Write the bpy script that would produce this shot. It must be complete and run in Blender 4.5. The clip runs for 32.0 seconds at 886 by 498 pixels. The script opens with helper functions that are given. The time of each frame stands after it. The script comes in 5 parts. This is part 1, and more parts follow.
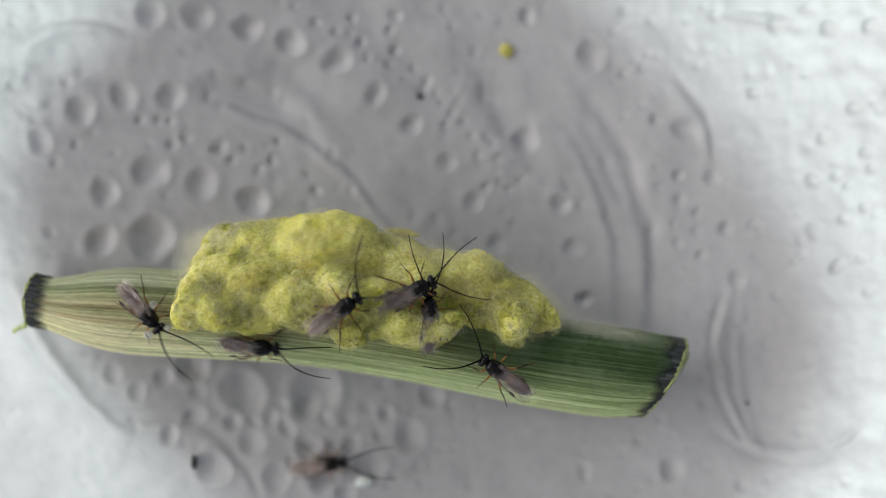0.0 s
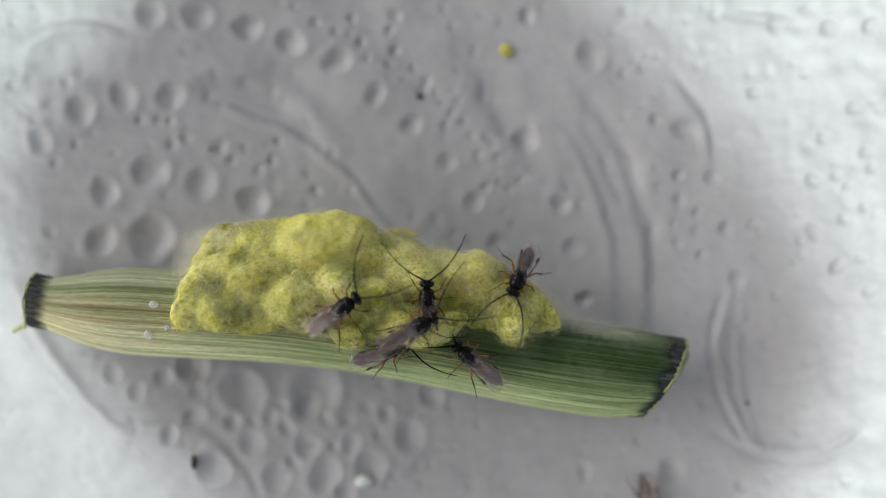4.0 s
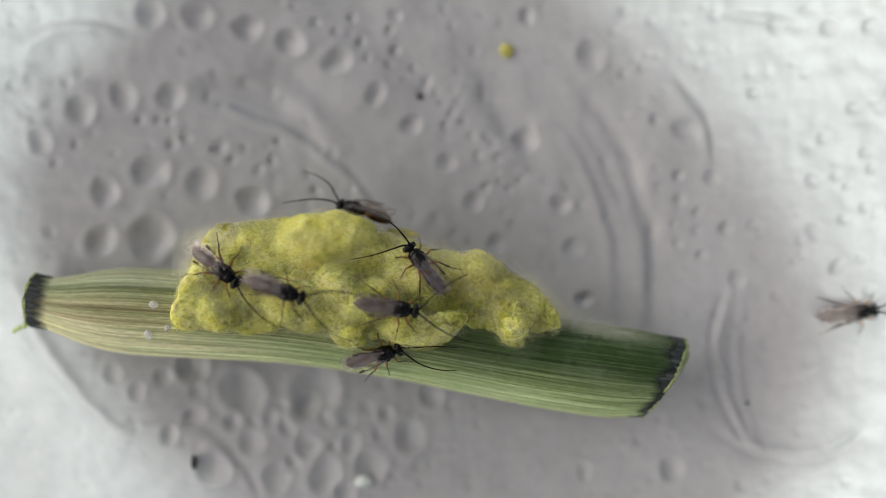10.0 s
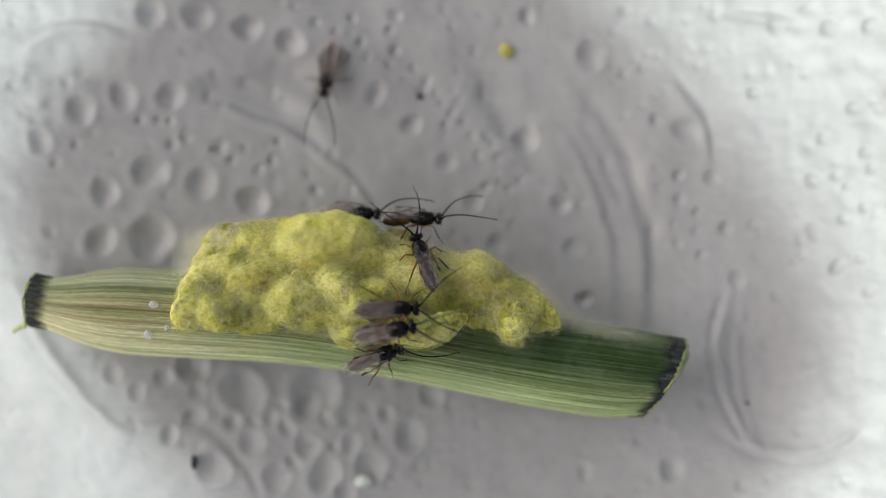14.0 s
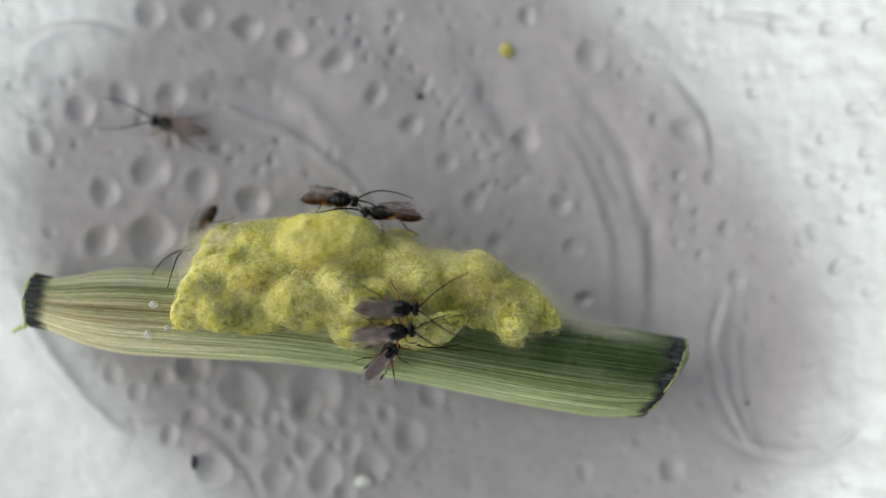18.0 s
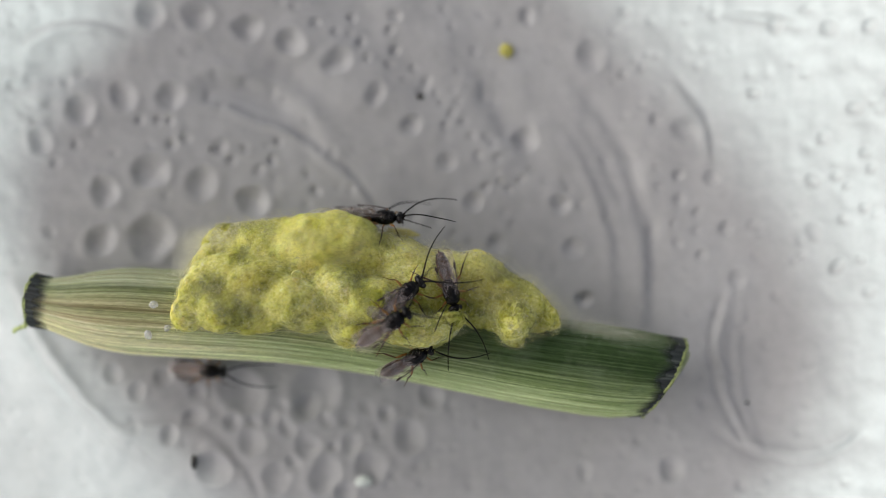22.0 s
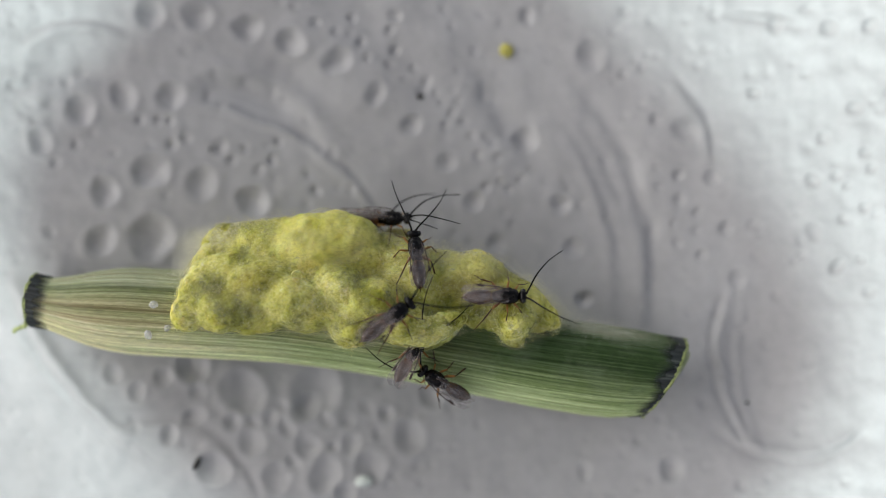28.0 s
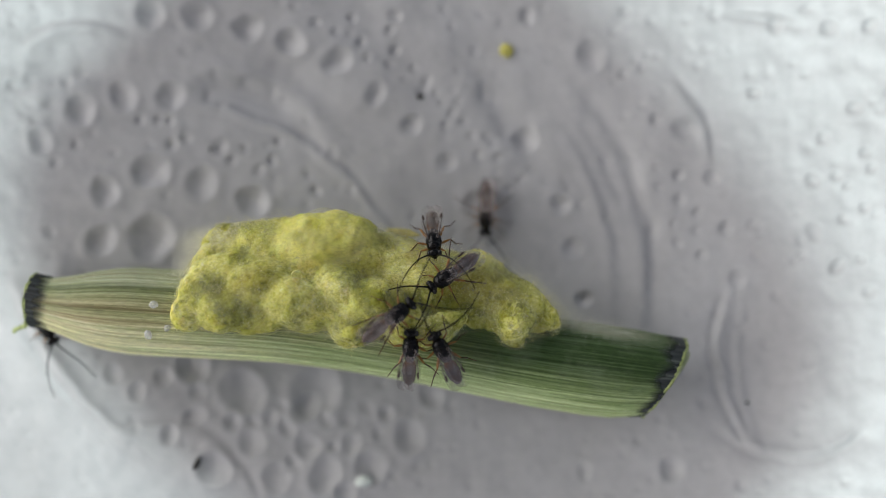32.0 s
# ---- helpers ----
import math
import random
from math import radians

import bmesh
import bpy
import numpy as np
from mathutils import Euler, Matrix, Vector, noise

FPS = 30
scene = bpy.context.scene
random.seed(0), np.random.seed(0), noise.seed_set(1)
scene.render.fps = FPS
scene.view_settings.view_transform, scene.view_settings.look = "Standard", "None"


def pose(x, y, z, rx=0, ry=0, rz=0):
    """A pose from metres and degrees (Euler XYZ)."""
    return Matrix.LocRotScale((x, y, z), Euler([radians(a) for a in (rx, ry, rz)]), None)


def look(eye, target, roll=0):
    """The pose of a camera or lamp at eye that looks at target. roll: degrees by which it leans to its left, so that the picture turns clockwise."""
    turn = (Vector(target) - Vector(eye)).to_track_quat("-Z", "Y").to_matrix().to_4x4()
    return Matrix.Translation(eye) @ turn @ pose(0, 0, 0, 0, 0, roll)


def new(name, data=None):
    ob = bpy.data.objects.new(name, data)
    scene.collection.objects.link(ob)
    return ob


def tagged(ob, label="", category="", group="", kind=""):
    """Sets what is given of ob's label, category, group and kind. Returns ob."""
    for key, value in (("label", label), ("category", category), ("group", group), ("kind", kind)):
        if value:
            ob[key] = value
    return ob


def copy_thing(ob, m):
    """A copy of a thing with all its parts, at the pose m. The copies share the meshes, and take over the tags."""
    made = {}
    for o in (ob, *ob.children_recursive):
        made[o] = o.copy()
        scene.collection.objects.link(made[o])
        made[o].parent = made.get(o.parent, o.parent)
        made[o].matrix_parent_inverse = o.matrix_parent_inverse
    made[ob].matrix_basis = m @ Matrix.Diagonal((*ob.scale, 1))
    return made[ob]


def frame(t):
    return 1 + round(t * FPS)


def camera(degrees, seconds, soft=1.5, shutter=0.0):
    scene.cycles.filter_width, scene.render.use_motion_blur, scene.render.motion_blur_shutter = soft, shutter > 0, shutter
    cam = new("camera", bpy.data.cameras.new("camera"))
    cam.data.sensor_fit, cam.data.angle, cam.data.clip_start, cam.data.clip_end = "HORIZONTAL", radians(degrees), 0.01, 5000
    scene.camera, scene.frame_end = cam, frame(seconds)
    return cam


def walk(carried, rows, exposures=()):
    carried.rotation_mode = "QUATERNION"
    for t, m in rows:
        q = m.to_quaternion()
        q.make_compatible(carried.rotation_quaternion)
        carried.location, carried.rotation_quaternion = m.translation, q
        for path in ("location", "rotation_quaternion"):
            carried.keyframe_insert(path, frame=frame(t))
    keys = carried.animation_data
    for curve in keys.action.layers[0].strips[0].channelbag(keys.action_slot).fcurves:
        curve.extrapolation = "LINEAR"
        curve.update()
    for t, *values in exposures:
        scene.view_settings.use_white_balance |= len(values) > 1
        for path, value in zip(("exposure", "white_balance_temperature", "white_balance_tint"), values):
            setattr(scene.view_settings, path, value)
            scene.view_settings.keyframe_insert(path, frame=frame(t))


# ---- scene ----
# All lengths below are thought in millimetres; MM turns them into metres.
MM = 0.001

# ---- camera: held still straight above the dish, looking down ----
cam = camera(50, 32.0, soft=0.85, shutter=0.4)
cam.data.dof.use_dof = True
cam.data.dof.focus_distance = 0.0438
cam.data.dof.aperture_fstop = 14.0
walk(cam, [(0, pose(0, 0, 0.050)), (32, pose(0, 0, 0.050))], [
    (0, 0.05, 6190, 4), (3.5, 0.02, 6190, 4), (6.5, 0.0, 6150, 4), (7.6, 0.02, 6350, 4),
    (14.5, 0.04, 6380, 4), (18, 0.05, 6290, 4), (22, 0.06, 6320, 4), (23.2, 0.06, 6200, 4),
    (28, 0.02, 6190, 4), (30.5, -0.01, 6150, 4), (32, -0.04, 6150, 4)])

# ---- light: bright sky all round, one soft high sun ----
world = bpy.data.worlds.new("daylight")
scene.world = world
world.use_nodes = True
wn = world.node_tree.nodes
sky = wn.new("ShaderNodeTexSky")
sky.sky_type = "NISHITA"
sky.sun_disc = False
sky.sun_elevation = radians(75.6)
sky.sun_rotation = radians(218.7)
sky.air_density, sky.dust_density, sky.ozone_density = 0.6, 6.0, 0.5
world.node_tree.links.new(sky.outputs[0], wn["Background"].inputs[0])
wn["Background"].inputs[1].default_value = 0.074

sun = new("sun", bpy.data.lights.new("sun", "SUN"))
sun.data.energy = 2.25
sun.data.angle = radians(5)
sun.data.color = (0.92, 1.0, 0.98)
sun.matrix_world = look((-0.16, -0.20, 1.0), (0, 0, 0))

# daylight from a window low on one side of the dish
window_light = new("window_light", bpy.data.lights.new("window_light", "AREA"))
window_light.data.shape = "RECTANGLE"
window_light.data.size, window_light.data.size_y = 2.4, 1.2
window_light.data.energy = 30
window_light.data.color = (1.0, 0.90, 0.85)
window_light.matrix_world = look((-1.3, 0.4, 0.55), (0, 0, 0))

# ---- materials ----
def material(name):
    m = bpy.data.materials.new(name)
    m.use_nodes = True
    return m, m.node_tree.nodes, m.node_tree.links, m.node_tree.nodes["Principled BSDF"]


def noise_node(nodes, links, scale, detail=4.0, rough=0.55, coords="Object", stretch=None):
    tc = nodes.new("ShaderNodeTexCoord")
    n = nodes.new("ShaderNodeTexNoise")
    n.inputs["Scale"].default_value = scale
    n.inputs["Detail"].default_value = detail
    n.inputs["Roughness"].default_value = rough
    if stretch:
        mp = nodes.new("ShaderNodeMapping")
        mp.inputs["Scale"].default_value = stretch
        links.new(tc.outputs[coords], mp.inputs[0])
        links.new(mp.outputs[0], n.inputs["Vector"])
    else:
        links.new(tc.outputs[coords], n.inputs["Vector"])
    return n


def ramp(nodes, links, source, stops):
    r = nodes.new("ShaderNodeValToRGB")
    el = r.color_ramp.elements
    while len(el) < len(stops):
        el.new(0.5)
    for e, (p, c) in zip(el, stops):
        e.position, e.color = p, (*c, 1)
    links.new(source, r.inputs[0])
    return r


def mix(nodes, links, factor, a, b, blend="MIX"):
    m = nodes.new("ShaderNodeMix")
    m.data_type, m.blend_type = "RGBA", blend
    if isinstance(factor, float):
        m.inputs[0].default_value = factor
    else:
        links.new(factor, m.inputs[0])
    for socket, v in ((m.inputs[6], a), (m.inputs[7], b)):
        if isinstance(v, tuple):
            socket.default_value = (*v, 1)
        else:
            links.new(v, socket)
    return m.outputs[2]


def bump(nodes, links, bsdf, source, strength, distance):
    b = nodes.new("ShaderNodeBump")
    b.inputs["Strength"].default_value = strength
    b.inputs["Distance"].default_value = distance
    links.new(source, b.inputs["Height"])
    links.new(b.outputs[0], bsdf.inputs["Normal"])


def mat_dish():
    m, n, l, p = material("white moulded plastic")
    big = noise_node(n, l, 110, 3)
    fine = noise_node(n, l, 1400, 5, 0.6)
    scratch = noise_node(n, l, 260, 3, 0.5, stretch=(6.0, 1.0, 1.0))
    scratch.inputs["Distortion"].default_value = 0.4
    c1 = ramp(n, l, big.outputs[0], [(0.3, (0.42, 0.415, 0.415)), (0.7, (0.51, 0.51, 0.51))])
    c2 = ramp(n, l, fine.outputs[0], [(0.35, (0.86, 0.86, 0.86)), (0.6, (1, 1, 1))])
    l.new(mix(n, l, 0.55, c1.outputs[0], c2.outputs[0], "MULTIPLY"), p.inputs["Base Color"])
    p.inputs["Roughness"].default_value = 0.42
    p.inputs["IOR"].default_value = 1.48
    p.inputs["Subsurface Weight"].default_value = 0.15
    p.inputs["Subsurface Radius"].default_value = (0.001, 0.001, 0.001)
    p.inputs["Subsurface Scale"].default_value = 0.5
    add = n.new("ShaderNodeMath")
    l.new(fine.outputs[0], add.inputs[0])
    l.new(scratch.outputs[0], add.inputs[1])
    bump(n, l, p, add.outputs[0], 0.22, 0.00007)
    return m


def mat_stem():
    m, n, l, p = material("green grass stem")
    streak = noise_node(n, l, 1.0, 3, 0.6, "UV", (3.0, 120.0, 1.0))
    streak.inputs["Distortion"].default_value = 0.3
    wide = noise_node(n, l, 1.0, 2, 0.5, "UV", (1.2, 22.0, 1.0))
    patch = noise_node(n, l, 420, 5, 0.65)
    fine = noise_node(n, l, 1.0, 3, 0.7, "UV", (60.0, 420.0, 1.0))
    along = n.new("ShaderNodeSeparateXYZ")
    tc = n.new("ShaderNodeTexCoord")
    l.new(tc.outputs["UV"], along.inputs[0])
    green = ramp(n, l, streak.outputs[0], [(0.34, (0.13, 0.17, 0.075)), (0.50, (0.27, 0.33, 0.17)), (0.66, (0.52, 0.57, 0.38))])
    tan = ramp(n, l, streak.outputs[0], [(0.34, (0.34, 0.29, 0.18)), (0.5, (0.50, 0.455, 0.31)), (0.70, (0.68, 0.65, 0.50))])
    # the old left part of the stem has dried to straw colour in broad streaks
    dry = n.new("ShaderNodeMapRange")
    dry.inputs[1].default_value, dry.inputs[2].default_value = 0.50, 0.10
    dry.inputs[3].default_value, dry.inputs[4].default_value = 0.0, 0.5
    l.new(along.outputs[0], dry.inputs[0])
    dry2 = n.new("ShaderNodeMath")
    dry2.operation = "MULTIPLY_ADD"
    l.new(wide.outputs[0], dry2.inputs[0])
    dry2.inputs[1].default_value = 1.9
    dry2.inputs[2].default_value = -0.85
    dry3 = n.new("ShaderNodeMath")
    dry3.use_clamp = True
    l.new(dry.outputs[0], dry3.inputs[0])
    l.new(dry2.outputs[0], dry3.inputs[1])
    dry4 = n.new("ShaderNodeMath")
    dry4.operation, dry4.use_clamp = "MULTIPLY", True
    l.new(dry3.outputs[0], dry4.inputs[0])
    dry5 = n.new("ShaderNodeMapRange")
    dry5.inputs[1].default_value, dry5.inputs[2].default_value = 0.62, 0.25
    l.new(along.outputs[0], dry5.inputs[0])
    l.new(dry5.outputs[0], dry4.inputs[1])
    # one flank of the stem has stayed green
    flank = n.new("ShaderNodeMapRange")
    flank.inputs[1].default_value, flank.inputs[2].default_value = 0.25, 0.36
    flank.inputs[3].default_value, flank.inputs[4].default_value = 1.0, 0.5
    l.new(along.outputs[1], flank.inputs[0])
    dry6 = n.new("ShaderNodeMath")
    dry6.operation = "MULTIPLY"
    l.new(dry4.outputs[0], dry6.inputs[0])
    l.new(flank.outputs[0], dry6.inputs[1])
    base = mix(n, l, dry6.outputs[0], green.outputs[0], tan.outputs[0])
    ripe = n.new("ShaderNodeMapRange")
    ripe.inputs[1].default_value, ripe.inputs[2].default_value = 0.50, 0.74
    l.new(along.outputs[0], ripe.inputs[0])
    # the fresh end: deep green back, pale yellower flank, light and shade painted in
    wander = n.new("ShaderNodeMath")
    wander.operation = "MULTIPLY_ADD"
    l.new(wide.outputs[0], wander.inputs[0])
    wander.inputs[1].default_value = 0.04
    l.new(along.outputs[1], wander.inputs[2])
    lit_sides = ramp(n, l, wander.outputs[0], [(0.05, (2.4, 2.3, 2.1)), (0.12, (1.8, 1.82, 1.55)), (0.19, (1.15, 1.22, 0.92)), (0.24, (0.55, 0.65, 0.42)), (0.29, (0.16, 0.25, 0.12)), (0.40, (0.16, 0.25, 0.13)), (0.48, (0.40, 0.46, 0.34))])
    # the dry end: straw below, a brown and a dark green vein on top
    # light on its lower flank and haze behind are multiplied into the colour
    veins_and_light = ramp(n, l, wander.outputs[0], [(0.06, (2.6, 2.5, 2.2)), (0.17, (2.1, 2.05, 1.8)), (0.245, (1.2, 1.1, 0.9)), (0.262, (1.25, 1.18, 0.95)), (0.284, (0.60, 0.46, 0.30)), (0.306, (1.1, 1.04, 0.84)), (0.362, (0.72, 0.78, 0.58)), (0.378, (0.22, 0.29, 0.14)), (0.394, (1.2, 1.18, 1.18)), (0.50, (1.7, 1.65, 1.75))])
    base = mix(n, l, ripe.outputs[0], mix(n, l, 0.85, base, veins_and_light.outputs[0], "MULTIPLY"), mix(n, l, 0.95, base, lit_sides.outputs[0], "MULTIPLY"))
    bloom = ramp(n, l, patch.outputs[0], [(0.48, (0, 0, 0)), (0.72, (0.20, 0.20, 0.20))])
    base = mix(n, l, bloom.outputs[0], base, (0.36, 0.40, 0.29))
    specks = ramp(n, l, fine.outputs[0], [(0.35, (0.55, 0.58, 0.55)), (0.62, (1.15, 1.15, 1.15))])
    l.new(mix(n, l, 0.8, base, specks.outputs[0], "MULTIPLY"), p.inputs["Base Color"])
    p.inputs["Roughness"].default_value = 0.5
    p.inputs["Specular IOR Level"].default_value = 0.2
    p.inputs["Subsurface Weight"].default_value = 0.25
    p.inputs["Subsurface Radius"].default_value = (0.0006, 0.0008, 0.0004)
    p.inputs["Subsurface Scale"].default_value = 0.6
    bump(n, l, p, streak.outputs[0], 0.5, 0.00008)
    return m


def mat_band():
    m, n, l, p = material("dark node band")
    streak = noise_node(n, l, 1.0, 3, 0.6, "UV", (10.0, 46.0, 1.0))
    c = ramp(n, l, streak.outputs[0], [(0.42, (0.006, 0.008, 0.009)), (0.56, (0.03, 0.038, 0.036)), (0.74, (0.14, 0.16, 0.13))])
    l.new(c.outputs[0], p.inputs["Base Color"])
    p.inputs["Roughness"].default_value = 0.55
    bump(n, l, p, streak.outputs[0], 0.5, 0.0001)
    # the black fades out along the fibres, away from the cut
    tc, ax = n.new("ShaderNodeTexCoord"), n.new("ShaderNodeSeparateXYZ")
    l.new(tc.outputs["UV"], ax.inputs[0])
    off, far, fade = n.new("ShaderNodeMath"), n.new("ShaderNodeMath"), n.new("ShaderNodeMapRange")
    off.operation, off.inputs[1].default_value = "SUBTRACT", 0.5
    far.operation = "ABSOLUTE"
    l.new(ax.outputs[0], off.inputs[0])
    l.new(off.outputs[0], far.inputs[0])
    l.new(far.outputs[0], fade.inputs[0])
    fade.inputs[1].default_value, fade.inputs[2].default_value = 0.453, 0.486
    fade.inputs[3].default_value, fade.inputs[4].default_value = -0.25, 1.3
    loose, amount = noise_node(n, l, 1.0, 3, 0.6, "UV", (9.0, 18.0, 1.0)), n.new("ShaderNodeMath")
    amount.operation, amount.use_clamp = "MULTIPLY_ADD", True
    l.new(loose.outputs[0], amount.inputs[0])
    amount.inputs[1].default_value = -2.6
    base = n.new("ShaderNodeMath")
    base.inputs[1].default_value = 1.12
    l.new(fade.outputs[0], base.inputs[0])
    l.new(base.outputs[0], amount.inputs[2])
    l.new(amount.outputs[0], p.inputs["Alpha"])
    return m


def mat_rim():
    m, n, l, p = material("fresh cut green edge")
    a = noise_node(n, l, 2600, 4)
    c = ramp(n, l, a.outputs[0], [(0.35, (0.16, 0.20, 0.06)), (0.65, (0.46, 0.52, 0.20))])
    l.new(c.outputs[0], p.inputs["Base Color"])
    p.inputs["Roughness"].default_value = 0.5
    bump(n, l, p, a.outputs[0], 0.4, 0.0001)
    return m


def near_patch(n, l, at, size, turn, outer, inner):
    """1 inside an ellipsoid given in mm, falling softly to 0 outside it."""
    tc, mp, far, s = n.new("ShaderNodeTexCoord"), n.new("ShaderNodeMapping"), n.new("ShaderNodeVectorMath"), n.new("ShaderNodeMapRange")
    mp.vector_type = "TEXTURE"
    mp.inputs["Location"].default_value = Vector(at) * MM
    mp.inputs["Rotation"].default_value = (0, 0, radians(turn))
    mp.inputs["Scale"].default_value = Vector(size) * MM
    far.operation = "LENGTH"
    l.new(tc.outputs["Object"], mp.inputs[0])
    l.new(mp.outputs[0], far.inputs[0])
    s.interpolation_type = "SMOOTHSTEP"
    s.inputs[1].default_value, s.inputs[2].default_value = outer, inner
    l.new(far.outputs["Value"], s.inputs[0])
    return s.outputs[0]


def mat_silk(name, low, mid, high, scale=5600, blotch=620, depth=0.9, bare=(), aged=(), dusky=()):
    m, n, l, p = material(name)
    a = noise_node(n, l, scale, 6, 0.72)
    a.inputs["Distortion"].default_value = 0.6
    b = noise_node(n, l, blotch, 4, 0.6)
    c1 = ramp(n, l, a.outputs[0], [(0.36, low), (0.50, mid), (0.66, high)])
    c2 = ramp(n, l, b.outputs[0], [(0.40, (0.38, 0.41, 0.14)), (0.47, (0.78, 0.80, 0.50)), (0.56, (1, 1, 1))])
    colour = mix(n, l, depth, c1.outputs[0], c2.outputs[0], "MULTIPLY")
    broad = noise_node(n, l, 330, 4, 0.6)
    c3 = ramp(n, l, broad.outputs[0], [(0.36, (0.46, 0.49, 0.16)), (0.50, (0.82, 0.84, 0.60)), (0.64, (1, 1, 1))])
    colour = mix(n, l, depth, colour, c3.outputs[0], "MULTIPLY")
    # older cocoons have bleached to straw
    for x, y, z, rx, ry, turn in aged:
        s = near_patch(n, l, (x, y, z), (rx, ry, ry), turn, 1.5, 0.4)
        colour = mix(n, l, s, colour, mix(n, l, 0.30, colour, (0.70, 0.62, 0.40)))
    # some are duller and olive, with shade beside the lobes painted in
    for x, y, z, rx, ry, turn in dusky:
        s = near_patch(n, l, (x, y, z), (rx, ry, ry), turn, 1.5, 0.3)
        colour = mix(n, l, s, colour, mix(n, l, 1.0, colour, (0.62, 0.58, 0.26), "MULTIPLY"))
    # round the bare lobes the silk is sleek and evenly lemon
    sleek = None
    for x, y, z, rx, ry, turn in bare:
        s = near_patch(n, l, (x, y, z), (rx, ry, ry), turn, 1.3, 0.75)
        if sleek:
            both = n.new("ShaderNodeMath")
            both.operation = "MAXIMUM"
            l.new(sleek, both.inputs[0])
            l.new(s, both.inputs[1])
            sleek = both.outputs[0]
        else:
            sleek = s
    if sleek:
        soft = noise_node(n, l, 420, 3)
        lemon = ramp(n, l, soft.outputs[0], [(0.35, (0.70, 0.67, 0.08)), (0.64, (0.95, 0.91, 0.34))])
        even = n.new("ShaderNodeMath")
        even.operation, even.inputs[1].default_value = "MULTIPLY", 0.9
        l.new(sleek, even.inputs[0])
        colour = mix(n, l, even.outputs[0], colour, lemon.outputs[0])
    l.new(colour, p.inputs["Base Color"])
    p.inputs["Roughness"].default_value = 0.55 if sleek else 0.7
    p.inputs["Specular IOR Level"].default_value = 0.25
    p.inputs["Sheen Weight"].default_value = 0.18
    p.inputs["Sheen Roughness"].default_value = 0.35
    p.inputs["Sheen Tint"].default_value = (1.0, 0.97, 0.80, 1)
    p.inputs["Subsurface Weight"].default_value = 0.8
    p.inputs["Subsurface Radius"].default_value = (0.0016, 0.0013, 0.0005)
    p.inputs["Subsurface Scale"].default_value = 0.45
    bump(n, l, p, a.outputs[0], 0.6, 0.00010)
    if sleek:
        less = n.new("ShaderNodeMapRange")
        less.inputs[3].default_value, less.inputs[4].default_value = 0.8, 0.12
        l.new(sleek, less.inputs[0])
        l.new(less.outputs[0], p.inputs["Normal"].links[0].from_node.inputs["Strength"])
    return m


def mat_veil(thick):
    m, n, l, p = material("thin silk veil")
    a = noise_node(n, l, 900, 5, 0.7)
    f = noise_node(n, l, 5200, 4, 0.7, stretch=(1.0, 2.6, 1.0))
    f.inputs["Distortion"].default_value = 1.2
    l.new(ramp(n, l, f.outputs[0], [(0.4, (0.90, 0.86, 0.40)), (0.62, (0.97, 0.94, 0.62))]).outputs[0], p.inputs["Base Color"])
    k = n.new("ShaderNodeMath")
    k.operation = "MULTIPLY"
    body = ramp(n, l, a.outputs[0], [(0.38, (0.07, 0.07, 0.07)), (0.66, (0.34, 0.34, 0.34))]).outputs[0]
    # the film is thickest where it is stretched over the outer lobes
    for x, y, z, rx, ry, turn in thick:
        body = mix(n, l, near_patch(n, l, (x, y, z), (rx, ry, ry), turn, 1.8, 0.7), body, (0.55, 0.55, 0.55))
    l.new(body, k.inputs[0])
    l.new(ramp(n, l, f.outputs[0], [(0.40, (0.45, 0.45, 0.45)), (0.64, (1.0, 1.0, 1.0))]).outputs[0], k.inputs[1])
    l.new(k.outputs[0], p.inputs["Alpha"])
    p.inputs["Roughness"].default_value = 0.6
    p.inputs["Specular IOR Level"].default_value = 0.2
    return m


def mat_hair():
    m, n, l, p = material("loose yellow silk threads")
    g = n.new("ShaderNodeNewGeometry")
    c = ramp(n, l, g.outputs["Random Per Island"], [(0.0, (0.78, 0.72, 0.12)), (0.6, (0.97, 0.92, 0.38)), (1.0, (1.0, 0.97, 0.66))])
    l.new(c.outputs[0], p.inputs["Base Color"])
    p.inputs["Roughness"].default_value = 0.28
    return m


def mat_lint():
    m, n, l, p = material("fine pale lint")
    g = n.new("ShaderNodeNewGeometry")
    l.new(ramp(n, l, g.outputs["Random Per Island"], [(0.0, (0.70, 0.68, 0.50)), (1.0, (0.95, 0.94, 0.82))]).outputs[0], p.inputs["Base Color"])
    p.inputs["Roughness"].default_value = 0.5
    return m


def mat_chitin(name, a, b, rough, scale=5000):
    m, n, l, p = material(name)
    t = noise_node(n, l, scale, 3)
    c = ramp(n, l, t.outputs[0], [(0.35, a), (0.68, b)])
    l.new(c.outputs[0], p.inputs["Base Color"])
    p.inputs["Roughness"].default_value = rough
    p.inputs["Specular IOR Level"].default_value = 0.22
    bump(n, l, p, t.outputs[0], 0.25, 0.00003)
    return m


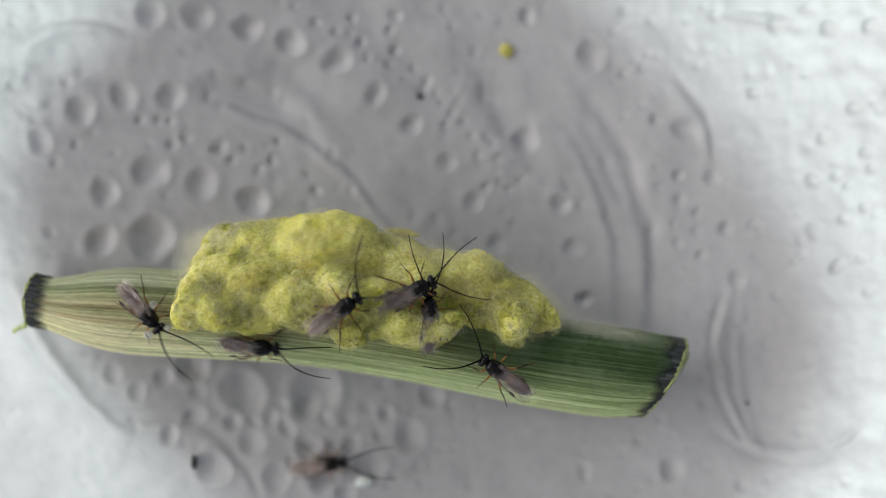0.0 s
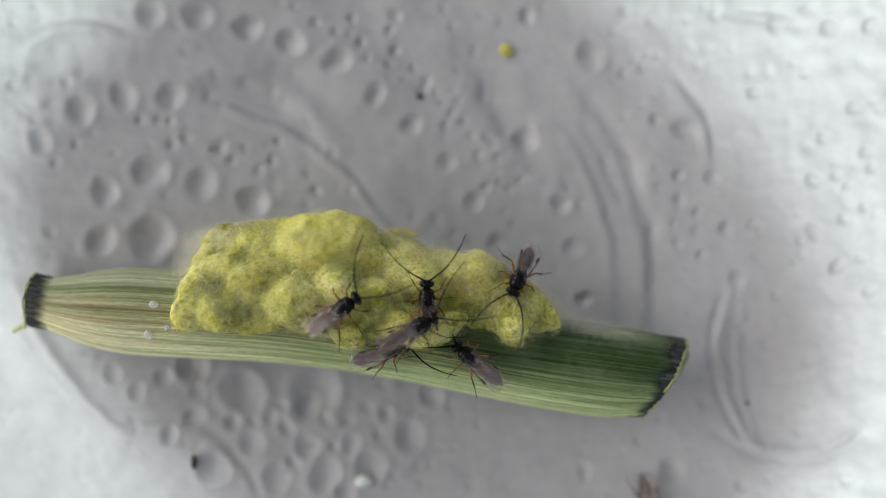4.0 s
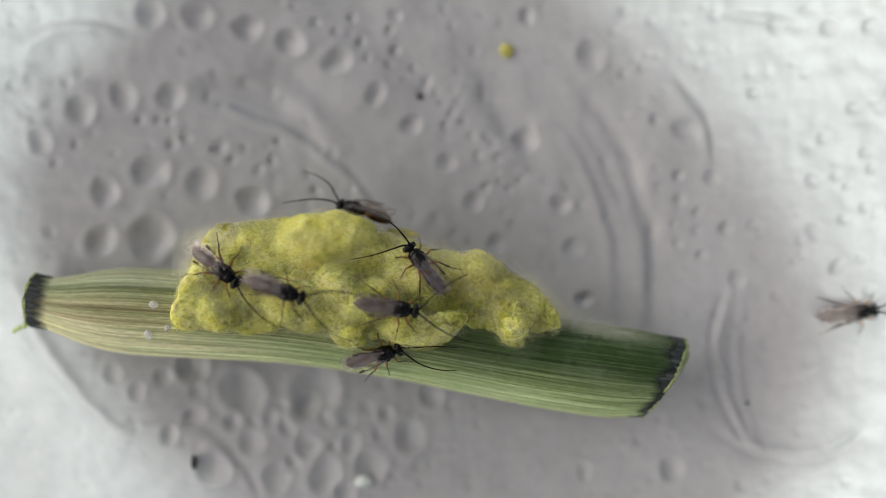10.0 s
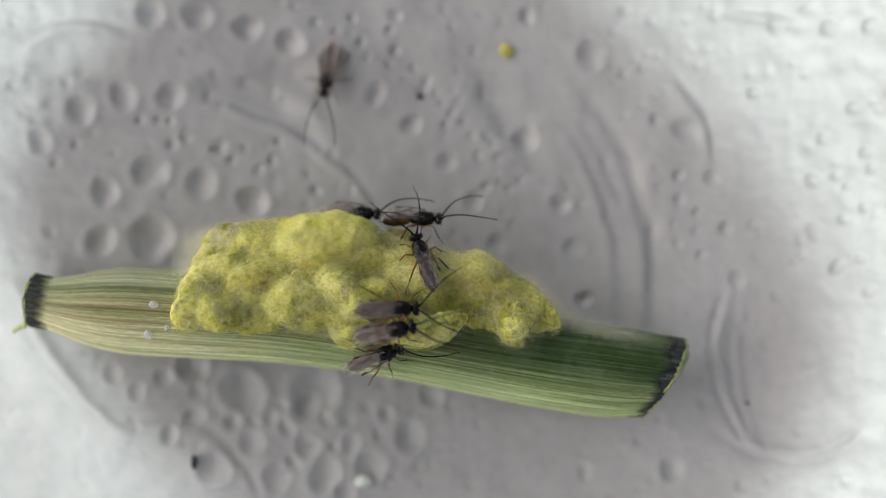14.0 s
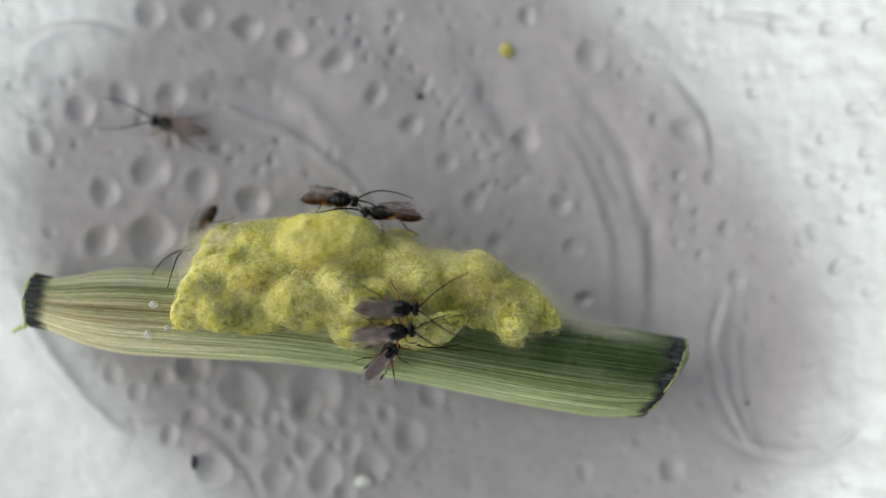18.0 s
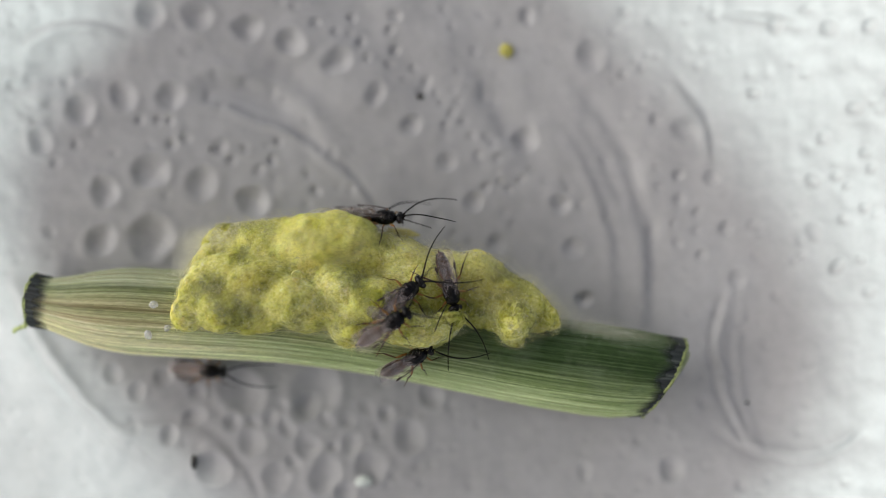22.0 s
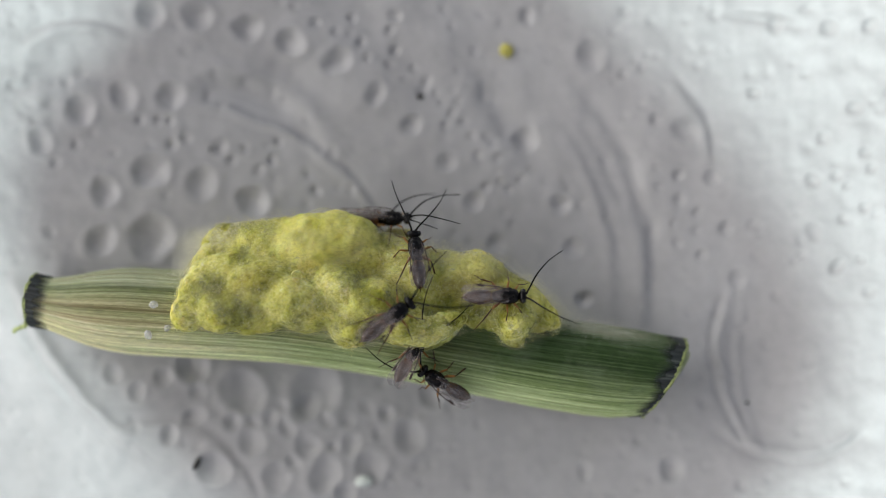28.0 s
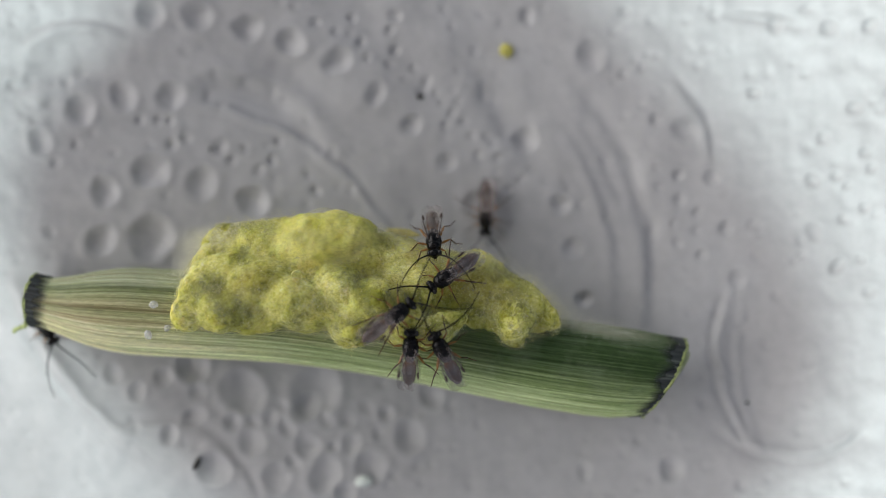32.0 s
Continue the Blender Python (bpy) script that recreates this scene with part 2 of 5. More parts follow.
def mat_wing():
    m, n, l, p = material("smoky clear wing membrane")
    # pale base colour and patchy opacity imitate silvery glints on the membrane
    t = noise_node(n, l, 2200, 3)
    c = ramp(n, l, t.outputs[0], [(0.35, (0.24, 0.19, 0.165)), (0.65, (0.70, 0.64, 0.60))])
    l.new(c.outputs[0], p.inputs["Base Color"])
    p.inputs["Roughness"].default_value = 0.27
    p.inputs["Metallic"].default_value = 0.55
    streak = noise_node(n, l, 1300, 4, 0.6, stretch=(0.6, 2.2, 1.0))
    streak.inputs["Distortion"].default_value = 0.8
    l.new(ramp(n, l, streak.outputs[0], [(0.42, (0.05, 0.05, 0.05)), (0.66, (0.30, 0.30, 0.30))]).outputs[0], p.inputs["Alpha"])
    p.inputs["Thin Film Thickness"].default_value = 260
    p.inputs["Thin Film IOR"].default_value = 1.5
    p.inputs["Specular IOR Level"].default_value = 0.8
    bump(n, l, p, t.outputs[0], 0.3, 0.00004)
    return m


def mat_plain(name, colour, rough, scale=3000, spread=0.25):
    m, n, l, p = material(name)
    t = noise_node(n, l, scale, 4)
    lo, hi = tuple(v * (1 - spread) for v in colour), tuple(min(1, v * (1 + spread)) for v in colour)
    l.new(ramp(n, l, t.outputs[0], [(0.3, lo), (0.7, hi)]).outputs[0], p.inputs["Base Color"])
    p.inputs["Roughness"].default_value = rough
    bump(n, l, p, t.outputs[0], 0.3, 0.00005)
    return m


DISH = mat_dish()
STEM = mat_stem()
BAND = mat_band()
RIM = mat_rim()
PITH = mat_plain("pale pith", (0.45, 0.5, 0.3), 0.7)
COCOON = mat_silk("yellow cocoon silk", (0.48, 0.45, 0.07), (0.92, 0.86, 0.25), (1.0, 0.96, 0.58))
HAIR = mat_hair()
LINT = mat_lint()
BLACK = mat_chitin("black chitin", (0.003, 0.003, 0.003), (0.012, 0.010, 0.009), 0.22)
BROWN = mat_chitin("dark brown chitin", (0.016, 0.007, 0.003), (0.085, 0.036, 0.012), 0.25)
AMBER = mat_chitin("amber leg chitin", (0.24, 0.115, 0.03), (0.42, 0.22, 0.07), 0.35)
DUSK = mat_chitin("dusky leg chitin", (0.035, 0.017, 0.007), (0.13, 0.055, 0.018), 0.3, 2400)
# the abdomen is amber at its waist and darkens to the tip
bn, bl = BROWN.node_tree.nodes, BROWN.node_tree.links
tc, ax = bn.new("ShaderNodeTexCoord"), bn.new("ShaderNodeSeparateXYZ")
bl.new(tc.outputs["Object"], ax.inputs[0])
waist = bn.new("ShaderNodeMapRange")
waist.inputs[1].default_value, waist.inputs[2].default_value = -0.95 * MM, -0.55 * MM
bl.new(ax.outputs[0], waist.inputs[0])
skin = bn["Principled BSDF"].inputs["Base Color"]
bl.new(mix(bn, bl, waist.outputs[0], skin.links[0].from_socket, (0.24, 0.10, 0.022)), skin)
EYE = mat_plain("black compound eye", (0.012, 0.010, 0.010), 0.18, 9000)
WING = mat_wing()
VEIN = mat_plain("brown wing vein", (0.05, 0.03, 0.022), 0.4)
GRIT = mat_plain("dark grit", (0.02, 0.018, 0.016), 0.7)
LID = mat_silk("pale cocoon lid silk", (0.86, 0.78, 0.26), (0.97, 0.91, 0.42), (0.99, 0.96, 0.62), 3000, 600, 0.4)
YELLOW = mat_plain("yellow silk crumb", (0.56, 0.52, 0.12), 0.6)
SCRAP = mat_plain("faded silk scrap", (0.58, 0.52, 0.18), 0.6)
BEAD = mat_plain("clear wet bead", (0.75, 0.80, 0.74), 0.06, 900, 0.05)
WAX = mat_plain("white wax fleck", (0.8, 0.82, 0.8), 0.4)
WAX.node_tree.nodes["Principled BSDF"].inputs["Alpha"].default_value = 0.4
HOUSING = mat_plain("black lens housing", (0.02, 0.02, 0.02), 0.6, 900)


# ---- mesh helpers ----
def mesh_of(name, bm, mat, smooth=True):
    me = bpy.data.meshes.new(name)
    bm.to_mesh(me)
    bm.free()
    me.materials.append(mat)
    if smooth:
        me.polygons.foreach_set("use_smooth", [True] * len(me.polygons))
    return me


def part(name, bm, mat, parent=None, label="", at=(0, 0, 0)):
    ob = new(name, mesh_of(name, bm, mat))
    ob.location = Vector(at) * MM
    if parent:
        ob.parent = parent
    return tagged(ob, label)


def thing(name, label, category, at=(0, 0, 0), group=""):
    ob = new(name)
    ob.location = Vector(at) * MM
    ob.empty_display_size = 0.002
    return tagged(ob, label, category, group)


def ellipsoid(bm, centre, radii, turn=None, seg=20, rings=12, lump=0.0, lump_size=1.0, seed=0.0):
    """An ellipsoid in mm with an uneven skin, added to bm (in metres)."""
    made = bmesh.ops.create_uvsphere(bm, u_segments=seg, v_segments=rings, radius=1.0)["verts"]
    turn = turn or Matrix.Identity(3)
    for v in made:
        d = v.co.copy()
        k = 1.0
        if lump:
            k += lump * noise.fractal(d * lump_size + Vector((seed, seed * 0.7, 0)), 0.8, 2.0, 3)
        v.co = (Vector(centre) + turn @ Vector((d.x * radii[0] * k, d.y * radii[1] * k, d.z * radii[2] * k))) * MM
    return made


def tube(bm, points, radii, seg=8):
    """A round tube in mm along points, closed at both ends."""
    pts = [Vector(p) for p in points]
    rings = []
    for i, p in enumerate(pts):
        t = (pts[min(i + 1, len(pts) - 1)] - pts[max(i - 1, 0)]).normalized()
        a = t.cross(Vector((0, 0, 1)))
        a = a.normalized() if a.length > 1e-4 else Vector((0, 1, 0))
        b = t.cross(a)
        rings.append([bm.verts.new((p + (a * math.cos(w) + b * math.sin(w)) * radii[i]) * MM)
                      for w in (2 * math.pi * k / seg for k in range(seg))])
    for r0, r1 in zip(rings, rings[1:]):
        for k in range(seg):
            bm.faces.new((r0[k], r0[(k + 1) % seg], r1[(k + 1) % seg], r1[k]))
    bm.faces.new(rings[0][::-1])
    bm.faces.new(rings[-1])


def smooth_path(points, n):
    """n points on a smooth curve through points."""
    p = np.array(points, float)
    t = np.linspace(0, len(p) - 1, n)
    out = []
    for v in t:
        i = min(int(v), len(p) - 2)
        f = v - i
        p0, p1, p2, p3 = p[max(i - 1, 0)], p[i], p[i + 1], p[min(i + 2, len(p) - 1)]
        out.append(0.5 * (2 * p1 + (p2 - p0) * f + (2 * p0 - 5 * p1 + 4 * p2 - p3) * f ** 2 + (3 * p1 - p0 - 3 * p2 + p3) * f ** 3))
    return out


# ---- the dish: one white moulded sheet, dimpled, hollow in the middle ----
CX, CY = -1.9, 0.3


def bowl(x, y):
    """Height of the dish without its dimples, in mm."""
    r = np.hypot(x - CX, y - CY)
    return 0.004 * r ** 2 + 0.006 * np.maximum(r - 19.0, 0) ** 2


# dimples: x, y, radius
PITS_UPPER = [(-15.05, 12.06, 0.81), (-12.65, 11.98, 0.85), (-10.16, 11.45, 0.94), (-7.91, 10.76, 0.82), (-5.57, 9.76, 0.83), (-3.52, 8.08, 0.71), (-1.66, 6.49, 0.65), (0.12, 4.57, 0.59), (1.6, 2.49, 0.65), (2.82, 0.33, 0.56), (6.09, 2.34, 0.62), (6.83, 0.03, 0.62), (7.35, -2.63, 0.62), (-18.65, 7.12, 0.87), (-16.47, 7.89, 0.79), (-14.1, 7.93, 0.79), (-15.2, 4.07, 1.05), (-12.63, 3.42, 0.94), (-17.46, 3.0, 0.87), (-17.61, 0.47, 0.82), (-15.13, 0.56, 1.23), (-9.97, 2.48, 0.89), (-20.54, 5.51, 0.72)]
PITS_RIGHT = [(7.6, 9.99, 0.85), (12.57, 6.21, 0.8), (4.3, 5.7, 0.7), (15.89, 7.96, 0.46), (13.86, 3.67, 0.52), (14.57, 1.05, 0.55), (15.13, -1.57, 0.55), (18.64, -5.7, 0.4), (18.81, 3.47, 0.46), (18.83, 0.89, 0.49), (19.18, 5.6, 0.43), (20.58, 7.12, 0.43), (19.28, 11.07, 0.51), (21.2, 11.1, 0.45), (16.89, 11.32, 0.57), (21.44, -2.1, 0.37), (7.33, -11.51, 0.58), (11.76, -11.27, 0.78), (4.28, 12.05, 0.5), (-11.6, 5.33, 0.5)]
PITS_LOWER = [(-13.03, -6.13, 0.88), (-10.42, -7.39, 1.06), (-6.62, -7.5, 1.35), (-1.74, -9.85, 0.8), (-3.73, -11.38, 0.79), (-6.13, -11.77, 0.88), (-8.61, -11.83, 0.7), (-11.85, -11.41, 0.88), (-9.94, -10.0, 0.65), (-10.97, -8.92, 0.47), (-12.85, -8.66, 0.53), (-14.11, -9.65, 0.5), (-8.06, -9.3, 0.47), (-8.94, -8.86, 0.44), (-7.03, -10.26, 0.53), (-6.02, -8.97, 0.44), (-4.99, -8.97, 0.41), (-4.83, -10.13, 0.47), (-3.45, -9.56, 0.38), (-2.98, -8.54, 0.44), (-4.02, -8.3, 0.38), (-5.77, -10.33, 0.32), (-5.04, -12.64, 0.53), (-0.65, -7.66, 0.65), (-15.85, -7.31, 0.47), (-14.53, -6.64, 0.47), (-12.72, -7.36, 0.41), (-16.99, -6.37, 0.41), (-7.8, -11.18, 0.44), (-9.82, -8.93, 0.38), (-7.2, -8.29, 0.65)]
PITS_SMALL_A = [(-14.05, 5.45, 0.29), (-13.33, 5.75, 0.26), (-11.03, 4.6, 0.27), (-10.45, 5.19, 0.24), (-8.99, 4.61, 0.27), (-9.72, 4.17, 0.24), (-8.69, 5.5, 0.24), (-6.65, 3.0, 0.27), (-5.75, 5.22, 0.24), (-15.73, 6.6, 0.23), (-17.02, 4.98, 0.2), (-14.74, 6.61, 0.23), (-14.18, 6.53, 0.23), (-18.82, 5.25, 0.23), (-19.79, 4.37, 0.23), (-6.58, 11.78, 0.29), (-5.56, 11.21, 0.24), (-4.67, 11.94, 0.26), (-4.24, 10.78, 0.27), (-2.77, 11.37, 0.27), (-2.48, 10.35, 0.27), (-3.95, 9.91, 0.24), (-2.78, 9.63, 0.24), (-2.04, 8.9, 0.24), (-1.6, 9.48, 0.21), (-0.86, 8.75, 0.24), (-0.12, 7.73, 0.24), (0.47, 7.14, 0.24), (1.07, 6.69, 0.24), (1.51, 5.96, 0.24), (2.19, 5.87, 0.27), (1.81, 4.92, 0.24)]
PITS_SMALL_B = [(2.55, 5.51, 0.24), (2.85, 4.77, 0.24), (3.0, 3.59, 0.24), (3.44, 3.14, 0.27), (4.03, 3.64, 0.24), (4.53, 4.17, 0.24), (2.26, 3.29, 0.24), (0.77, 7.72, 0.21), (-0.41, 8.17, 0.21), (0.18, 6.49, 0.24), (-2.47, 12.09, 0.29), (11.0, 6.76, 0.29), (9.25, 9.1, 0.26), (10.25, 9.37, 0.26), (12.16, 3.83, 0.29), (12.17, 2.52, 0.29), (13.17, 1.93, 0.23), (11.17, 3.25, 0.23), (12.03, 1.35, 0.23), (13.03, 0.99, 0.23), (12.18, 0.32, 0.26), (13.45, -0.26, 0.26), (11.16, 4.19, 0.23), (15.25, -4.03, 0.26), (19.89, -0.83, 0.31), (21.15, 4.85, 0.26), (20.4, 3.16, 0.23), (20.28, 1.6, 0.23), (21.19, 2.1, 0.23), (20.93, -0.54, 0.23), (21.55, 3.99, 0.23), (19.87, 3.68, 0.23)]
# raised or sunken arcs: centre x, y, radius, from and to degrees, width, height
ARCS = [(-14.19, -5.37, 12.9, 28, 82, 0.22, 0.26), (-12.15, 1.71, 6.6, 36, 92, 0.60, -0.46), (-4.37, -1.58, 14.68, -8, 36, 0.40, 0.36), (-4.95, -2.07, 13.7, 0, 33, 0.3, 0.2), (21.84, -5.18, 7.64, 160, 222, 0.2, 0.3), (31.1, -5.09, 15.9, 174, 194, 0.18, 0.2), (17.44, -5.98, 4.32, 225, 318, 0.25, 0.25), (-5.88, 3.41, 16.73, 200, 232, 0.3, 0.42), (-14.82, -14.13, 4.98, 10, 105, 0.25, 0.14), (-18.45, 3.67, 4.75, 85, 125, 0.4, 0.25), (-18.31, 7.24, 4.04, 65, 130, 0.3, 0.25), (8.01, 4.35, 5.51, 5, 48, 0.3, 0.28)]
# soft broad waves of the moulding: x, y, long and short half-axis, turn in degrees, height
WAVES = [(-5.42, 10.05, 5.65, 1.78, -40, 0.35), (-8.37, 8.58, 2.38, 1.34, 0, -0.25), (3.28, 6.98, 2.97, 0.83, -55, -0.32), (16.21, 11.65, 1.78, 0.27, -12, -0.22), (-0.71, 10.93, 4.76, 1.49, -45, 0.25), (-18.88, 8.98, 2.68, 1.19, 0, -0.2), (9.15, 4, 3.57, 0.77, -65, -0.32), (16.06, -6.04, 1.78, 3.57, 10, -0.35), (4.87, -10.54, 4.16, 1.49, 0, -0.15)]


FALL = (-6.64, 4.48, 17.34)


def dish_height(x, y):
    z = bowl(x, y)
    rng = np.random.default_rng(5)

    def pit(px, py, r, d, rim=0.20, steep=2.5):
        nonlocal z
        turn, long = rng.uniform(0, math.pi), rng.uniform(0.9, 1.12)
        u, v = (x - px) * math.cos(turn) + (y - py) * math.sin(turn), (y - py) * math.cos(turn) - (x - px) * math.sin(turn)
        q = np.hypot(u / long, v * long) / r
        z = z - d * np.exp(-(q * 1.1) ** steep) + rim * d * np.exp(-((q - 1.32) / 0.32) ** 2)

    big = [(a, b, r, 0) for a, b, r in PITS_UPPER + PITS_RIGHT + PITS_LOWER + PITS_SMALL_A + PITS_SMALL_B]
    for px, py, r, _d in big:
        tiny, crowded = r < 0.32, py < -5 and px < 3
        pit(px, py, r * rng.uniform(0.70, 0.82) * (1.35 if tiny else 1.18 if crowded else 1.0), (0.42 if tiny else 0.27 if py > -5 else 0.23) * r ** 0.8 * rng.uniform(0.8, 1.15), 0.42 if crowded else 0.22, 2.0 if crowded else 2.5)
    # small pits scattered between the large ones
    tries, done = 0, []
    while len(done) < 420 and tries < 20000:
        tries += 1
        px, py = rng.uniform(-24, 24), rng.uniform(-14, 14)
        r = rng.uniform(0.13, 0.28)
        if any(math.hypot(px - a, py - b) < r + c for a, b, c, _ in big):
            continue
        if any(math.hypot(px - a, py - b) < (r + c) * 0.9 for a, b, c in done):
            continue
        if noise.noise(Vector((px * 0.22, py * 0.22, 3.0))) < -0.12:
            continue
        done.append((px, py, r))
        near = (np.abs(x - px) < 1.2) & (np.abs(y - py) < 1.2)
        q = np.hypot(x[near] - px, y[near] - py) / r
        d = r * rng.uniform(0.2, 0.45)
        z[near] += -d * np.exp(-(q * 1.05) ** 2.4) + 0.12 * d * np.exp(-((q - 1.4) / 0.4) ** 2)
    for ax, ay, r, a0, a1, w, h in ARCS:
        q = (np.hypot(x - ax, y - ay) - r) / w
        ang = np.degrees(np.arctan2(y - ay, x - ax))
        mid, half = (a0 + a1) / 2, (a1 - a0) / 2
        off = np.abs((ang - mid + 180) % 360 - 180)
        z = z + 0.42 * h * (np.exp(-q ** 2) - 0.8 * np.exp(-((q - 1.7) / 0.9) ** 2)) / (1 + np.exp((off - half) / 3.0))
    # beyond the ring the sheet falls away towards one corner
    rx, ry, rr = FALL
    q = np.hypot(x - rx, y - ry) - rr
    ang = np.degrees(np.arctan2(y - ry, x - rx)) % 360
    z = z - 0.6 * np.log1p(np.exp(np.clip(q / 0.35, -30, 30))) * 0.35 / (1 + np.exp((np.abs(ang - 238) - 44) / 5.0))
    for wx, wy, a, b, turn, h in WAVES:
        c, s = math.cos(radians(turn)), math.sin(radians(turn))
        u, v = (x - wx) * c + (y - wy) * s, -(x - wx) * s + (y - wy) * c
        z = z + h * np.exp(-((u / a) ** 2 + (v / b) ** 2) ** 1.2)
    return z


def build_dish():
    inner = np.arange(-25.0, 25.001, 0.14)
    rows = np.arange(-14.5, 14.501, 0.14)
    far = np.array([26, 27.5, 29.5, 32, 35])
    xs = np.concatenate([-far[::-1], inner, far])
    fy = np.array([16, 18, 20.5, 23, 26, 29.5, 33])
    ys = np.concatenate([-fy[::-1], rows, fy])
    gx, gy = np.meshgrid(xs, ys)
    # the moulding is uneven: nothing in it is quite round
    drift = np.array([noise.noise_vector(Vector((a * 0.75, b * 0.75, 21.0))) * 0.17 + noise.noise_vector(Vector((a * 1.9, b * 1.9, 3.0))) * 0.05
                      for a, b in zip(gx.ravel(), gy.ravel())])
    z = dish_height(gx + drift[:, 0].reshape(gx.shape), gy + drift[:, 1].reshape(gx.shape))
    jag = np.array([noise.noise(Vector((a * 0.5, b * 0.5, 7.0))) + 0.35 * noise.noise(Vector((a * 1.5, b * 1.3, 1)))
                    - 0.5 * abs(noise.noise(Vector((a * 0.33 + 5, b * 0.4, 4.0)))) for a, b in zip(gx.ravel(), gy.ravel())]).reshape(z.shape)
    fine = np.array([noise.noise(Vector((a * 1.1, b * 1.1, 11.0))) + 0.6 * noise.noise(Vector((a * 2.3, b * 2.3, 5.0))) for a, b in zip(gx.ravel(), gy.ravel())]).reshape(z.shape)
    z = z + 0.06 * jag + 0.025 * fine
    nx, ny = len(xs), len(ys)
    top = np.stack([gx, gy, z], -1).reshape(-1, 3)
    i = np.arange(nx * ny).reshape(ny, nx)
    quads = np.stack([i[:-1, :-1], i[:-1, 1:], i[1:, 1:], i[1:, :-1]], -1).reshape(-1, 4)
    # the underside, some mm lower, joined to the top all round the edge
    low = top.copy()
    low[:, 2] = bowl(low[:, 0], low[:, 1]) - 8.0
    n = nx * ny
    edge = np.concatenate([i[0, :], i[1:, -1], i[-1, -2::-1], i[-2:0:-1, 0]])
    nxt = np.roll(edge, -1)
    side = np.stack([nxt, edge, edge + n, nxt + n], -1)
    me = bpy.data.meshes.new("ground")
    me.from_pydata(np.concatenate([top, low]) * MM, [], np.concatenate([quads, quads[:, ::-1] + n, side]).tolist())
    me.materials.append(DISH)
    me.polygons.foreach_set("use_smooth", [True] * len(me.polygons))
    me.update()
    return tagged(new("ground", me), "white dimpled moulded plastic dish floor", "dish floor", kind="structure")


dish = build_dish()

# black lens housing behind the camera, whose shade greys the middle of the dish
bm = bmesh.new()
outline = []
for k in range(48):
    a = 2 * math.pi * k / 48
    c, s = math.cos(a), math.sin(a)
    outline.append((20.8 * math.copysign(abs(c) ** 0.65, c), 15.8 * math.copysign(abs(s) ** 0.65, s)))
turned = Matrix.Rotation(radians(-45), 2)
outline = [turned @ Vector(o) for o in outline]
seat = Vector((-9.85, -12.35))
for lo, hi, k in ((52.0, 53.0, 0.97), (53.0, 60.0, 1.0), (60.0, 60.8, 0.98)):
    a = [bm.verts.new(((seat.x + o.x * k) * MM, (seat.y + o.y * k) * MM, lo * MM)) for o in outline]
    b = [bm.verts.new(((seat.x + o.x * k) * MM, (seat.y + o.y * k) * MM, hi * MM)) for o in outline]
    for j in range(48):
        bm.faces.new((a[j], a[(j + 1) % 48], b[(j + 1) % 48], b[j]))
    bm.faces.new(a[::-1])
    bm.faces.new(b)
tagged(part("lens_housing", bm, HOUSING), "black round lens housing held above the dish", "lens housing", kind="structure")

# ---- the cut piece of grass stem ----
AXIS = [(-20.17, -2.5, 3.3), (-17.87, -2.86, 3.35), (-13.44, -3.14, 3.3), (-7.89, -3.53, 3.3), (-2.34, -4.37, 3.25), (3.23, -5.32, 3.2), (8.25, -6.05, 3.15), (11.05, -6.36, 3.1)]       # x, y, z of the stem's middle line
GIRTH = [(0, 1.311), (0.03, 1.256), (0.06, 1.507), (0.096, 1.841), (0.13, 2.037), (0.165, 2.148), (0.3, 2.12), (0.4, 2.037), (0.5, 1.981), (0.6, 1.981), (0.7, 2.065), (0.8, 2.204), (0.88, 2.26), (0.93, 2.204), (0.965, 2.065), (1, 1.953)]     # share of the length, radius


def stem_frame(u):
    """Middle, radius and the two cross directions of the stem at u from 0 to 1."""
    p = [Vector(v) for v in STEM_LINE]
    f = min(max(u, 0), 1) * (len(p) - 1)
    i = min(int(f), len(p) - 2)
    c = p[i].lerp(p[i + 1], f - i)
    t = (p[i + 1] - p[i]).normalized()
    b = t.cross(Vector((0, 0, 1))).normalized()
    r = float(np.interp(u, [g[0] for g in GIRTH], [g[1] for g in GIRTH]))
    return c, r, t, b


STEM_LINE = smooth_path(AXIS, 400)
run = np.concatenate([[0], np.cumsum([float(np.linalg.norm(b - a)) for a, b in zip(STEM_LINE, STEM_LINE[1:])])])
even = np.linspace(0, run[-1], 101)
STEM_LINE = [[float(np.interp(e, run, [p[k] for p in STEM_LINE])) for k in range(3)] for e in even]


